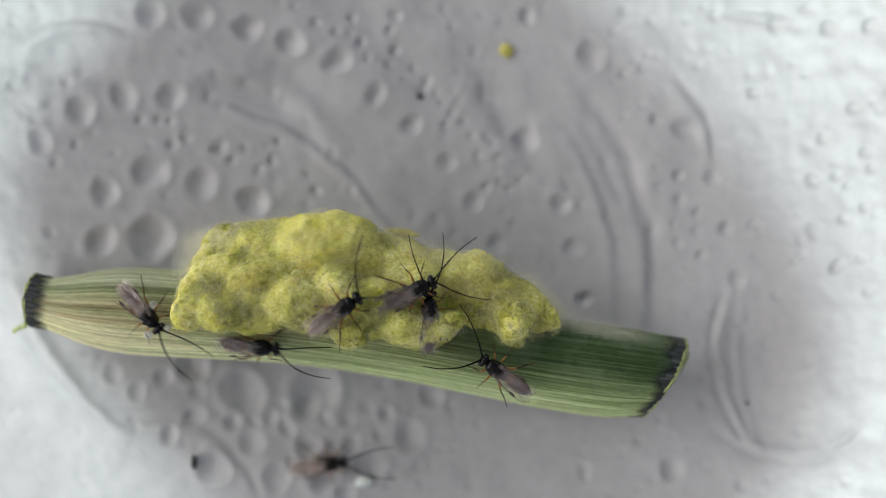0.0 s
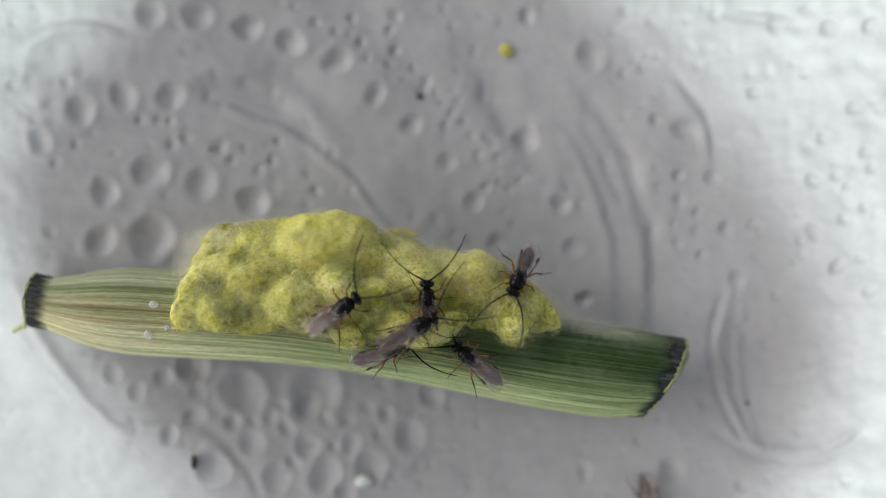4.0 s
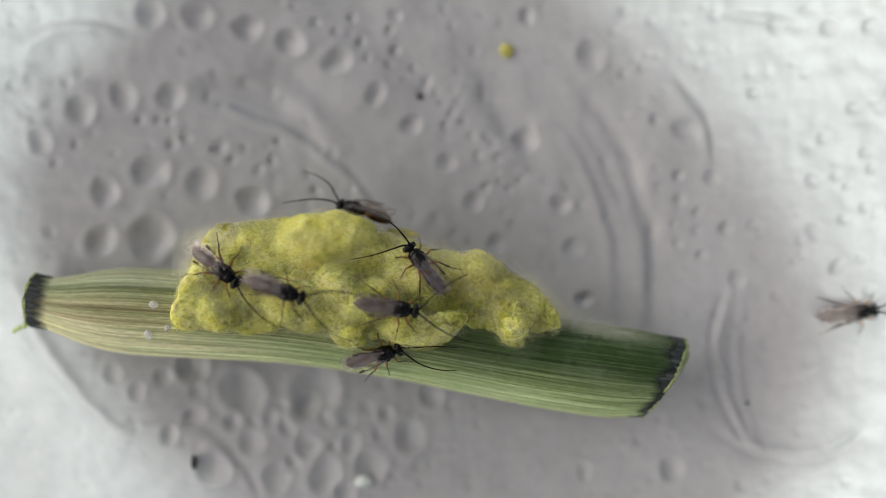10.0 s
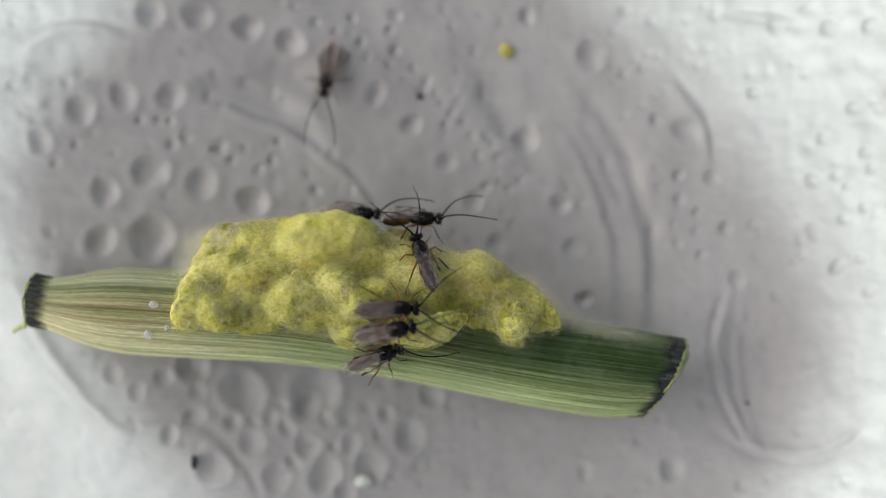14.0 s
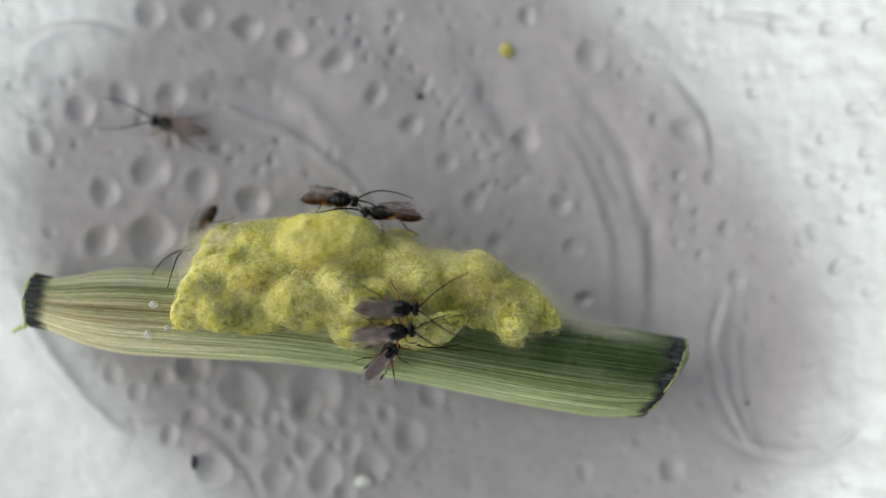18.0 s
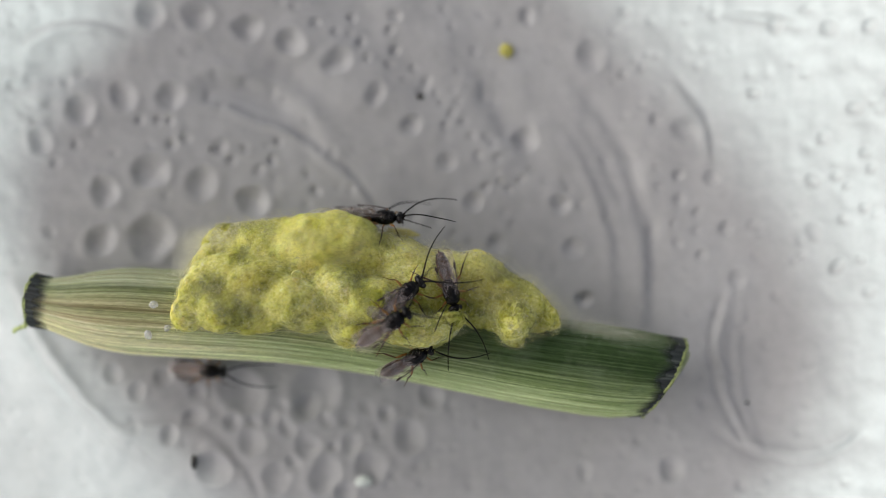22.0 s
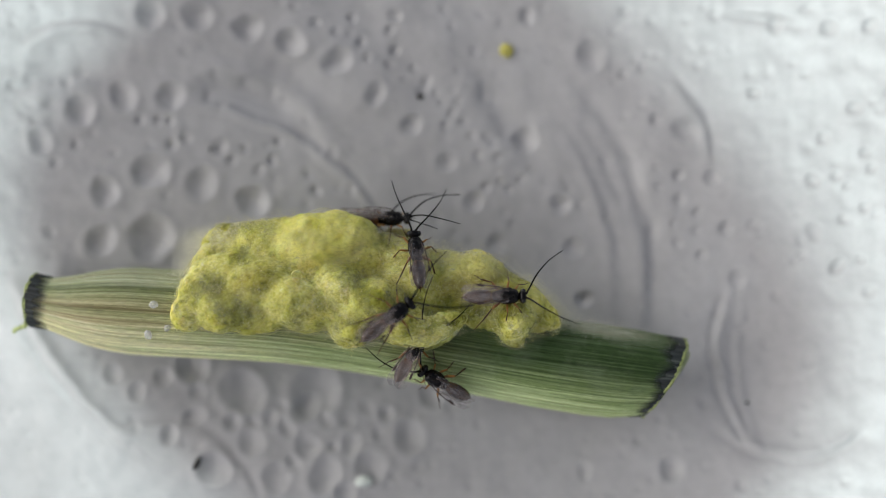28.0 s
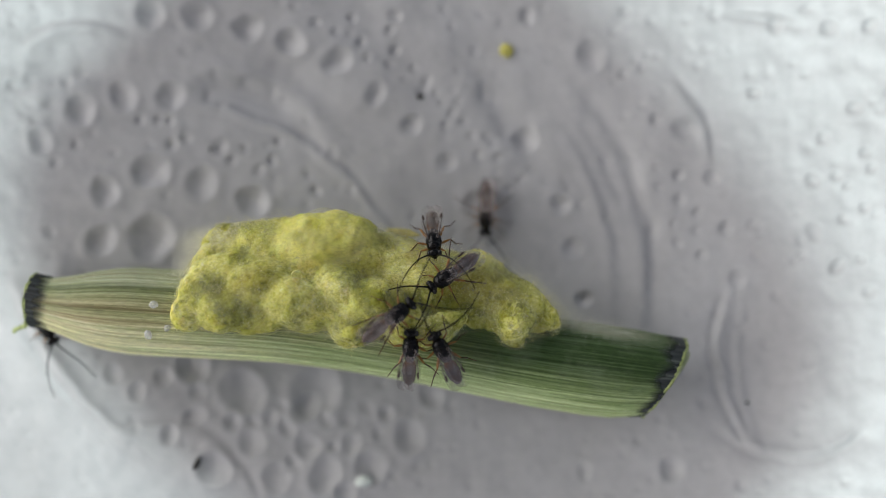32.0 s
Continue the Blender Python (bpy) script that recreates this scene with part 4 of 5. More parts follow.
def build_wasp():
    w = thing("wasp", "small black parasitic wasp with amber legs and smoky wings", "wasp", group="wasps on the cocoons")
    w.scale = (1.1, 1.1, 1.1)
    bm = bmesh.new()
    ellipsoid(bm, (0.02, 0, 0.66), (0.50, 0.34, 0.34), None, 24, 16, 0.05, 1)
    ellipsoid(bm, (0.30, 0, 0.68), (0.24, 0.31, 0.28), None, 18, 12, 0.05, 2.0, 1.0)
    ellipsoid(bm, (-0.40, 0, 0.64), (0.20, 0.24, 0.23), None, 16, 10, 0.08, 3.0, 1)
    for s in (1, -1):
        ellipsoid(bm, (0.12, s * 0.27, 0.76), (0.13, 0.08, 0.09), None, 10, 8)
    tube(bm, [(0.44, 0, 0.66), (0.60, 0, 0.66)], [0.11, 0.10], 10)
    part("thorax", bm, BLACK, w)
    bm = bmesh.new()
    ellipsoid(bm, (0.68, 0, 0.66), (0.17, 0.28, 0.22), None, 20, 14, 0.05, 2.0, 3.0)
    ellipsoid(bm, (0.76, 0, 0.52), (0.09, 0.13, 0.12), None, 12, 8)
    for s in (1, -1):
        tube(bm, [(0.80, s * 0.03, 0.46), (0.83, s * 0.05, 0.34), (0.80, s * 0.05, 0.26)], [0.018, 0.014, 0.008], 5)
    head = part("head", bm, BLACK, w)
    for s in (1, -1):
        bm = bmesh.new()
        ellipsoid(bm, (0.70, s * 0.22, 0.68), (0.12, 0.10, 0.155), None, 14, 10)
        part("eye", bm, EYE, head)
    bm = bmesh.new()
    spine = [(-0.50, 0, 0.60), (-0.62, 0, 0.58), (-0.80, 0, 0.58), (-1.00, 0, 0.56), (-1.20, 0, 0.53), (-1.40, 0, 0.50), (-1.56, 0, 0.46), (-1.68, 0, 0.43), (-1.75, 0, 0.42)]
    girth = [0.10, 0.19, 0.27, 0.29, 0.29, 0.26, 0.21, 0.14, 0.05]
    pts = smooth_path(spine, 33)
    rad = np.interp(np.linspace(0, 1, 33), np.linspace(0, 1, 9), girth) * (1 + 0.035 * np.cos(np.linspace(0, 1, 33) * 44))
    tube(bm, pts, rad, 16)
    tube(bm, [(-1.74, 0, 0.40), (-1.84, 0, 0.38), (-1.90, 0, 0.37)], [0.03, 0.02, 0.006], 6)
    part("abdomen", bm, BROWN, w)
    for s in (1, -1):
        wing = part("forewing", wing_mesh(2.0, 0.68, s, 0.0, -0.22), WING, w, "smoky folded wing", (0.10, s * 0.20, 0.96 + 0.012 * s))
        bm = bmesh.new()
        tube(bm, [(0, s * 0.0, 0.01), (-0.5, s * 0.12, 0.03), (-1.05, s * 0.20, 0.0)], [0.024, 0.022, 0.016], 6)
        ellipsoid(bm, (-1.18, s * 0.19, -0.02), (0.17, 0.05, 0.016), Matrix.Rotation(radians(-8 * s), 3, "Z"), 10, 6)
        tube(bm, [(-0.5, s * 0.11, 0.03), (-0.85, s * -0.05, 0.02), (-1.3, s * -0.1, -0.02)], [0.012, 0.010, 0.006], 5)
        tube(bm, [(-1.05, s * 0.19, 0.0), (-1.15, s * 0.03, -0.01), (-1.35, s * -0.05, -0.02)], [0.010, 0.010, 0.006], 5)
        part("vein", bm, VEIN, wing)
        part("hindwing", wing_mesh(1.5, 0.34, s, 0.0, -0.18), WING, w, "smoky folded wing", (0.0, s * 0.17, 0.90))
        antenna = bmesh.new()
        pts = smooth_path([(0, 0, 0), (0.22, s * 0.02, 0.18), (0.9, s * 0.10, 0.34), (1.7, s * 0.06, 0.22), (2.45, s * -0.12, -0.05)], 25)
        tube(antenna, pts, [0.044 * (1.1 if k < 3 else 1 - 0.028 * k) * (1 + 0.12 * (k % 2)) for k in range(25)], 7)
        part("antenna", antenna, BLACK, w, "", (0.83, s * 0.09, 0.72))
        leg(w, (0.28, 0.20, 0.46), (0.50, 0.52, 0.62), (0.78, 0.70, 0.16), (1.02, 0.86, 0.03), 0.038, s)
        leg(w, (0.02, 0.23, 0.42), (0.02, 0.68, 0.66), (-0.05, 0.98, 0.16), (-0.12, 1.30, 0.03), 0.040, s)
        leg(w, (-0.26, 0.21, 0.44), (-0.66, 0.52, 0.72), (-1.10, 0.80, 0.18), (-1.52, 1.08, 0.03), 0.050, s)
    return w


wasp_one = build_wasp()
WASPS = [wasp_one] + [copy_thing(wasp_one, Matrix.Identity(4)) for _ in range(6)]


def swing(ob, base, times, turns):
    """Key a limb about its root: turns are (about x, about y, about z) in degrees."""
    walk(ob, [(t, Matrix.Translation(base) @ pose(0, 0, 0, *r)) for t, r in zip(times, turns)])


def stir(wasp, rows, seed, feelers):
    """Antennae feel about, and the legs step while the wasp walks; feelers: rows of seconds, left and right antenna turn."""
    rng = random.Random(seed)
    limbs = [o for o in wasp.children if o.name.startswith("leg")]
    horns = [o for o in wasp.children if o.name.startswith("antenna")]
    times, phase, gait = [], 0.0, []
    t = 0.0
    path = [(r[0], Vector(r[1:4])) for r in rows]

    def place(q):
        for (t0, a), (t1, b) in zip(path, path[1:]):
            if t0 <= q <= t1:
                return a.lerp(b, (q - t0) / max(t1 - t0, 1e-6))
        return path[-1][1]

    last = place(0.0)
    while t <= 32.0001:
        here = place(min(t, 32.0))
        going = (here - last).length
        phase += min(going * 2.6, 1.9)
        times.append(min(t, 32.0))
        gait.append((phase, min(going * 1.5, 1.0)))
        last = here
        t += 0.2
    for i, limb in enumerate(limbs):
        lag = math.pi * (i % 2 == (i // 2) % 2)
        sign = 1 if limb.location.y > 0 else -1
        rest = (rng.uniform(-6, 6), rng.uniform(-5, 5), rng.uniform(-14, 14))
        swing(limb, limb.location.copy(), times,
              [(rest[0] + sign * 8 * k * max(0, math.sin(p + lag)), rest[1], rest[2] + 17 * k * math.cos(p + lag) * sign) for p, k in gait])
    beat = [0.4 * k for k in range(81)]
    for horn in horns:
        sign = 1 if horn.location.y > 0 else -1
        a, b, c = rng.uniform(0, 6), rng.uniform(0.5, 0.9), rng.uniform(8, 13)
        col = 1 if sign > 0 else 2
        spread = np.interp(beat, [f[0] for f in feelers], [f[col] for f in feelers])
        turns = [(0, -6 + 7 * math.sin(a + 1.3 * b * q), s + c * math.sin(a + b * 1.9 * q) * 0.6) for q, s in zip(beat, spread)]
        swing(horn, horn.location.copy(), beat, turns)


def motions():
    # rows: seconds, place in mm, turn in degrees
    tracks = []
    tracks.append(([
        (0, -4.38, -2.62, 6.96, -2, -3, 35), (6.5, -4.36, -2.66, 6.93, -6, -8, 35), (6.8, -4.84, -2.99, 6.99, -1, -2, 20), (7, -3.99, -3.42, 7.39, -3, 1, -28),
        (7.3, -3.3, -3.48, 6.78, 10, 5, -11), (7.5, -3.16, -3.29, 6.86, 17, 5, -7), (8, -2.54, -3.23, 7.13, 16, 0, -4), (8.3, -1.85, -3.15, 7.3, -1, 6, 38),
        (8.5, -1.16, -3.21, 6.97, -4, 15, 41), (8.8, -1.48, -2.88, 6.87, -2, 8, 36), (9, -1.23, -2.83, 6.56, 1, 15, 37), (9.3, -0.86, -1.82, 6.13, 5, 1, 80),
        (9.5, -1.02, -0.92, 5.56, 13, 13, 115), (9.8, -1.08, -0.87, 5.36, 20, 18, 129), (10, -1.16, -0.75, 5.33, 16, 13, 129), (12, -1.22, -0.68, 5.23, 24, 13, 134),
        (12.5, -1.27, -0.49, 5.25, 23, 15, 128), (13, -1.19, -0.33, 4.91, 25, 23, 112), (14, -1.13, -0.45, 5.06, 17, 24, 111), (14.5, -1.11, -0.2, 4.82, 18, 19, 106),
        (16.5, -0.6, 0.68, 3.92, 48, 21, 162), (17, -0.73, 0.84, 4.02, 48, 22, 161), (17.5, -0.65, 0.77, 3.92, 48, 22, 161), (17.8, -2.15, 1.04, 3.92, 51, 7, 174),
        (18, -2.94, 1.16, 4.22, 52, 1, 179), (18.2, -6.99, 1.42, 3.32, 51, -2, 182), (18.5, -10.23, 1.1, 3.62, 51, -10, 188), (19, -12.12, 0.3, 4.22, 50, -13, 190),
        (19.3, -11.63, 0.64, 3.52, 48, 21, 162), (19.4, -10.7, 0.99, 3.72, -7, 51, 81), (19.5, -9.76, 1.34, 3.92, 130, 167, 190), (20, -6.37, 1.84, 4.22, 129, 178, 182),
        (20.5, -5.16, 1.84, 3.72, 128, 180, 180), (21, -3.92, 1.45, 3.82, 129, 186, 175), (21.5, -3.14, 1.17, 4.12, 129, 185, 176), (22, -2.81, 0.95, 4.22, 129, 184, 177),
        (23, -2.6, 0.9, 4.02, 129, 182, 178), (28, -2.5, 0.9, 3.92, 128, 181, 179), (28.4, -2.54, 1.38, 4.22, 129, 170, 188), (28.7, -2.46, 2.67, 0.02, 180, 180, 220),
        (29, -1.44, 4.19, 0.02, 180, 180, 246), (29.25, -2.92, 7.39, 0.29, 0, 0, 108), (29.5, -4.4, 10.6, 0.55, 180, 180, 330), (30, -8.71, 6.85, 0.27, 180, 180, 362),
        (30.17, -7.65, 8.36, 0.45, 0, 0, 128), (30.33, -6.6, 9.88, 0.62, 0, 0, 74), (30.5, -5.54, 11.39, 0.8, 180, 180, 200), (31, -0.2, 13.0, 0.73, 180, 180, 190),
        (31.25, 0.18, 10.2, 0.49, 0, 0, -35), (31.5, 0.82, 7.67, 0.26, 180, 180, 100), (32, 2.22, 1.64, 0.08, 180, 180, 88),
    ], [(0, 58, -17), (6.4, 56, -14), (7, 30, -30), (9.3, 30, -30), (10, 70, 8), (12, 72, 10), (13, 35, -20), (14.5, 30, -25), (16.5, 8, -42), (17.5, 8, -42), (18.5, 25, -25), (20, 8, -22), (22, 20, -20), (28, 25, -25), (29, 20, -20), (32, 30, -30)]))
    tracks.append(([
        (0, -1.28, -1.85, 6.2, 3, 8, 26), (1, -0.96, -1.79, 6.14, -0, 3, 26), (1.5, -0.98, -1.85, 6.14, 0, 5, 30), (2, 0.3, -0.05, 4.22, -51, 2, 2),
        (2.5, 5.43, -2.48, 4.22, -48, -21, -18), (2.67, 4.9, -2.08, 4.09, -48, 21, 17), (2.83, 4.37, -1.67, 3.95, -10, 50, 76), (3, 3.84, -1.27, 3.82, -138, 147, -32),
        (3.5, 2.98, -1.51, 4.9, -161, 202, 8), (4, 3.33, -1.68, 4.88, -5, -29, -116), (4.5, 3.68, -1.84, 4.86, -204, 195, 116), (5.5, 3.66, -2.76, 6.12, -190, 197, 95),
        (5.75, 6.38, -5.38, 4.31, 10, 1, -46), (6, 9.11, -7.99, 2.5, -143, 178, 177), (6.5, 11.29, -8.07, 2.5, -148, 200, 208), (6.75, 10.28, -7.04, 3.88, 13, -20, 81),
        (7, 9.27, -6, 5.27, -179, 186, 310), (7.3, 7.58, -3.48, 2.62, -134, 154, 336), (7.5, 5.44, -2.22, 4.12, -135, 151, 333), (7.7, 4.01, -0.86, 4.12, -137, 149, 331),
        (8, 3.08, -0.11, 4.22, -132, 158, 341), (8.3, 1.2, -0.05, 3.62, -129, 173, 354), (8.5, 0.03, -0.02, 3.32, -129, 170, 352), (8.8, -2.54, 1.3, 4.22, -129, 170, 352),
        (9, -5.64, 1.89, 4.22, -129, 178, 358), (9.3, -8.04, 1.51, 3.62, -129, 182, 362), (9.5, -8.21, 1.57, 4.22, -129, 185, 364), (9.8, -10.13, -0.39, 6.01, -169, 184, 424),
        (10, -9.87, -1.2, 6.5, -189, 189, 503), (10.3, -8.59, -1.65, 7.26, -183, 182, 510), (10.5, -6.97, -2.5, 7.45, -170, 181, 498), (10.8, -6.89, -2.38, 7.48, -168, 182, 495),
        (11, -7.52, -3.36, 7.71, -183, 166, 439), (11.15, -7.57, -2.88, 7.47, -7, 12, -156), (11.3, -7.62, -2.39, 7.23, -188, 173, 329), (11.5, -8.13, -0.68, 6.19, -180, 161, 278),
        (11.8, -8.15, 1.59, 3.82, -227, 156, 201), (12, -3.75, 1.7, 4.22, -232, 181, 179), (12.3, -1.06, 1.38, 4.12, -231, 170, 188), (12.6, -1.14, 1.28, 4.02, -231, 173, 186),
        (13, -1.06, 0.95, 4.02, -231, 184, 177), (14, -0.98, 0.9, 4.02, -231, 182, 178), (14.5, -1.19, 0.84, 4.02, -232, 180, 180), (16.1, -1.79, 1.27, 4.18, -35, 41, 44),
        (16.3, -1.87, 1.33, 4.2, 27, 46, 125), (16.5, -1.94, 1.38, 4.22, -309, 7, 174), (16.8, -5.39, 0.47, 0.03, -360, -0, 180), (17.2, -8.59, 0.32, 0.12, -360, -0, 190),
        (17.5, -9.08, 1.2, 3.22, -309, -10, 188), (17.8, -11.51, 0.7, 3.42, -314, -26, 204), (18, -11.75, 0.3, 2.7, -314, -26, 250), (18.2, -11.98, 0.36, 3.72, -313, -24, 201),
        (18.5, -16.52, -0.2, 0.88, -360, -0, 185), (18.8, -18.22, -0.2, 1.1, -360, -0, 195), (19, -18.46, -0.14, 1.09, -360, -0, 205), (19.25, -17.45, -0.03, 0.98, 0, 0, -77),
        (19.5, -16.44, 0.09, 0.86, -360, -0, 360), (20, -13.27, -1.47, 3.89, -394, 2, 359), (20.2, -12.15, -0.24, 3.82, -406, 26, 384), (20.5, -9.42, 1.38, 4.22, -411, 9, 367),
        (21, -6.93, 1.54, 3.72, -412, -0, 360), (21.5, -6.51, 1.5, 3.82, -412, -0, 360), (21.8, -5.1, 1.26, 3.02, -411, -2, 358), (22, -3.97, 0.92, 3.22, -411, -2, 358),
        (23, -3.55, 0.81, 3.32, -411, -3, 358), (27.5, -3.55, 0.81, 3.32, -411, -2, 358), (28.2, -3.68, 0.97, 3.42, -411, 5, 364), (28.35, -4.07, 1.79, 1.72, -23, 23, 83),
        (28.5, -4.45, 2.61, 0.02, -360, -0, 520), (28.8, -6.85, 3.66, 0.03, -360, -0, 510), (29, -9.59, 6.21, 0.24, -360, -0, 488), (29.5, -12.33, 7.04, 0.59, -360, -0, 530),
        (30, -11.57, 7.42, 0.51, -360, -0, 500), (30.5, -10.47, 4.36, 0.35, -360, -0, 575), (31, -17.41, 0.95, 0.82, -360, -0, 547), (31.5, -20.95, -3.43, 1.6, -360, -0, 590),
        (32, -19.99, -3.96, 1.4, -360, -0, 658),
    ], [(0, 26, -45), (1.5, 26, -45), (2.2, 20, -20), (3, 35, -30), (5.5, 20, -15), (9, 25, -25), (12, 60, 5), (13, 45, -10), (14.5, 45, -10), (17, 25, -25), (32, 28, -28)]))
    tracks.append(([
        (0, -0.79, -2.84, 5.79, 13, 2, 90), (1, -0.72, -3, 5.7, 8, 7, 93), (2, -1.14, -2.32, 6.14, 15, -5, 94), (3, -0.86, -2.22, 6.11, 9, -6, 92),
        (4.5, -0.82, -2.33, 6.08, 6, -6, 89), (5.5, -0.8, -2.59, 5.99, 4, 3, 88), (6, -0.78, -2.5, 6.04, 3, 1, 92), (6.4, -0.87, -1.85, 6.13, 3, -5, 100),
        (6.6, -1.58, -0.42, 5.3, 25, 12, 137), (6.8, -3.77, 0.58, 5.93, 21, -17, 144), (7, -4.79, 0.26, 6.41, -11, -4, 206), (7.3, -6.97, -2.5, 7.45, 4, 10, 246),
        (7.4, -8.04, -2.54, 7.29, -1, 1, -160), (7.5, -9.1, -2.59, 7.13, 2, -8, 155), (7.7, -10.1, -1.25, 6.47, 4, 17, 123), (8, -8.41, -0.71, 6.25, -4, 18, 67),
        (8.3, -7.03, -0.94, 6.15, -12, 2, 10), (8.5, -6.26, -0.71, 6.06, 3, 3, 12), (8.8, -4.94, -0.6, 6.12, -4, 3, 25), (9, -4.54, 0.53, 6.34, 8, 8, 49),
        (9.3, -5.2, 0.55, 6.47, -0, 8, 58), (9.5, -5.29, 0.27, 6.51, 5, 2, 34), (9.8, -3.87, -2.14, 7.09, -10, 0, -25), (10, -2.09, -2.68, 7.05, -3, 8, -8),
        (10.5, -2.17, -2.74, 7.08, -4, 11, -1), (14, -2.09, -2.68, 7.05, -1, 9, 2), (20, -2.11, -2.69, 7.05, -4, 10, -1), (21, -2.11, -2.69, 7.05, -4, 10, 1),
        (21.5, -2.17, -2.69, 6.99, -11, 18, 14), (22, -1.69, -2.11, 6.13, -7, 11, 37), (22.5, -1.78, -1.44, 5.88, -5, 13, 69), (23, -1.34, -0.57, 5.28, 6, 23, 88),
        (24, -1.39, -0.32, 5.16, 11, 23, 96), (28, -1.4, -0.31, 5.12, 15, 26, 99), (28.2, -1.36, -0.01, 2.92, 19, 48, 114), (28.4, -2.17, 0.64, 3.52, 50, 15, 167),
        (28.6, -2.55, 0.9, 4.02, 51, 7, 174), (28.7, -2.35, 0.97, 3.97, 22, 48, 119), (28.8, -2.15, 1.04, 3.92, -41, 35, 34), (29, -0.92, 0.63, 4.02, -51, -2, -2),
        (29.2, -0.63, 0.88, 5.5, 14, 2, -9), (29.4, -0.21, 0.55, 5.4, 12, -8, -29), (29.6, -0.31, 0.3, 5.3, 4, -26, -74), (30, -0.21, 0.05, 5.3, 1, -38, -88),
        (32, -0.39, -0.05, 5.05, 1, -38, -86),
    ], [(0, 20, -14), (1.5, 20, -14), (2.2, 30, -40), (3, 58, -22), (5.5, 28, -55), (6.2, 28, -55), (7, 30, -30), (10, 42, -27), (21, 42, -28), (22, 30, -35), (24, 20, -35), (28, 20, -38), (30, 35, -35), (32, 35, -35)]))
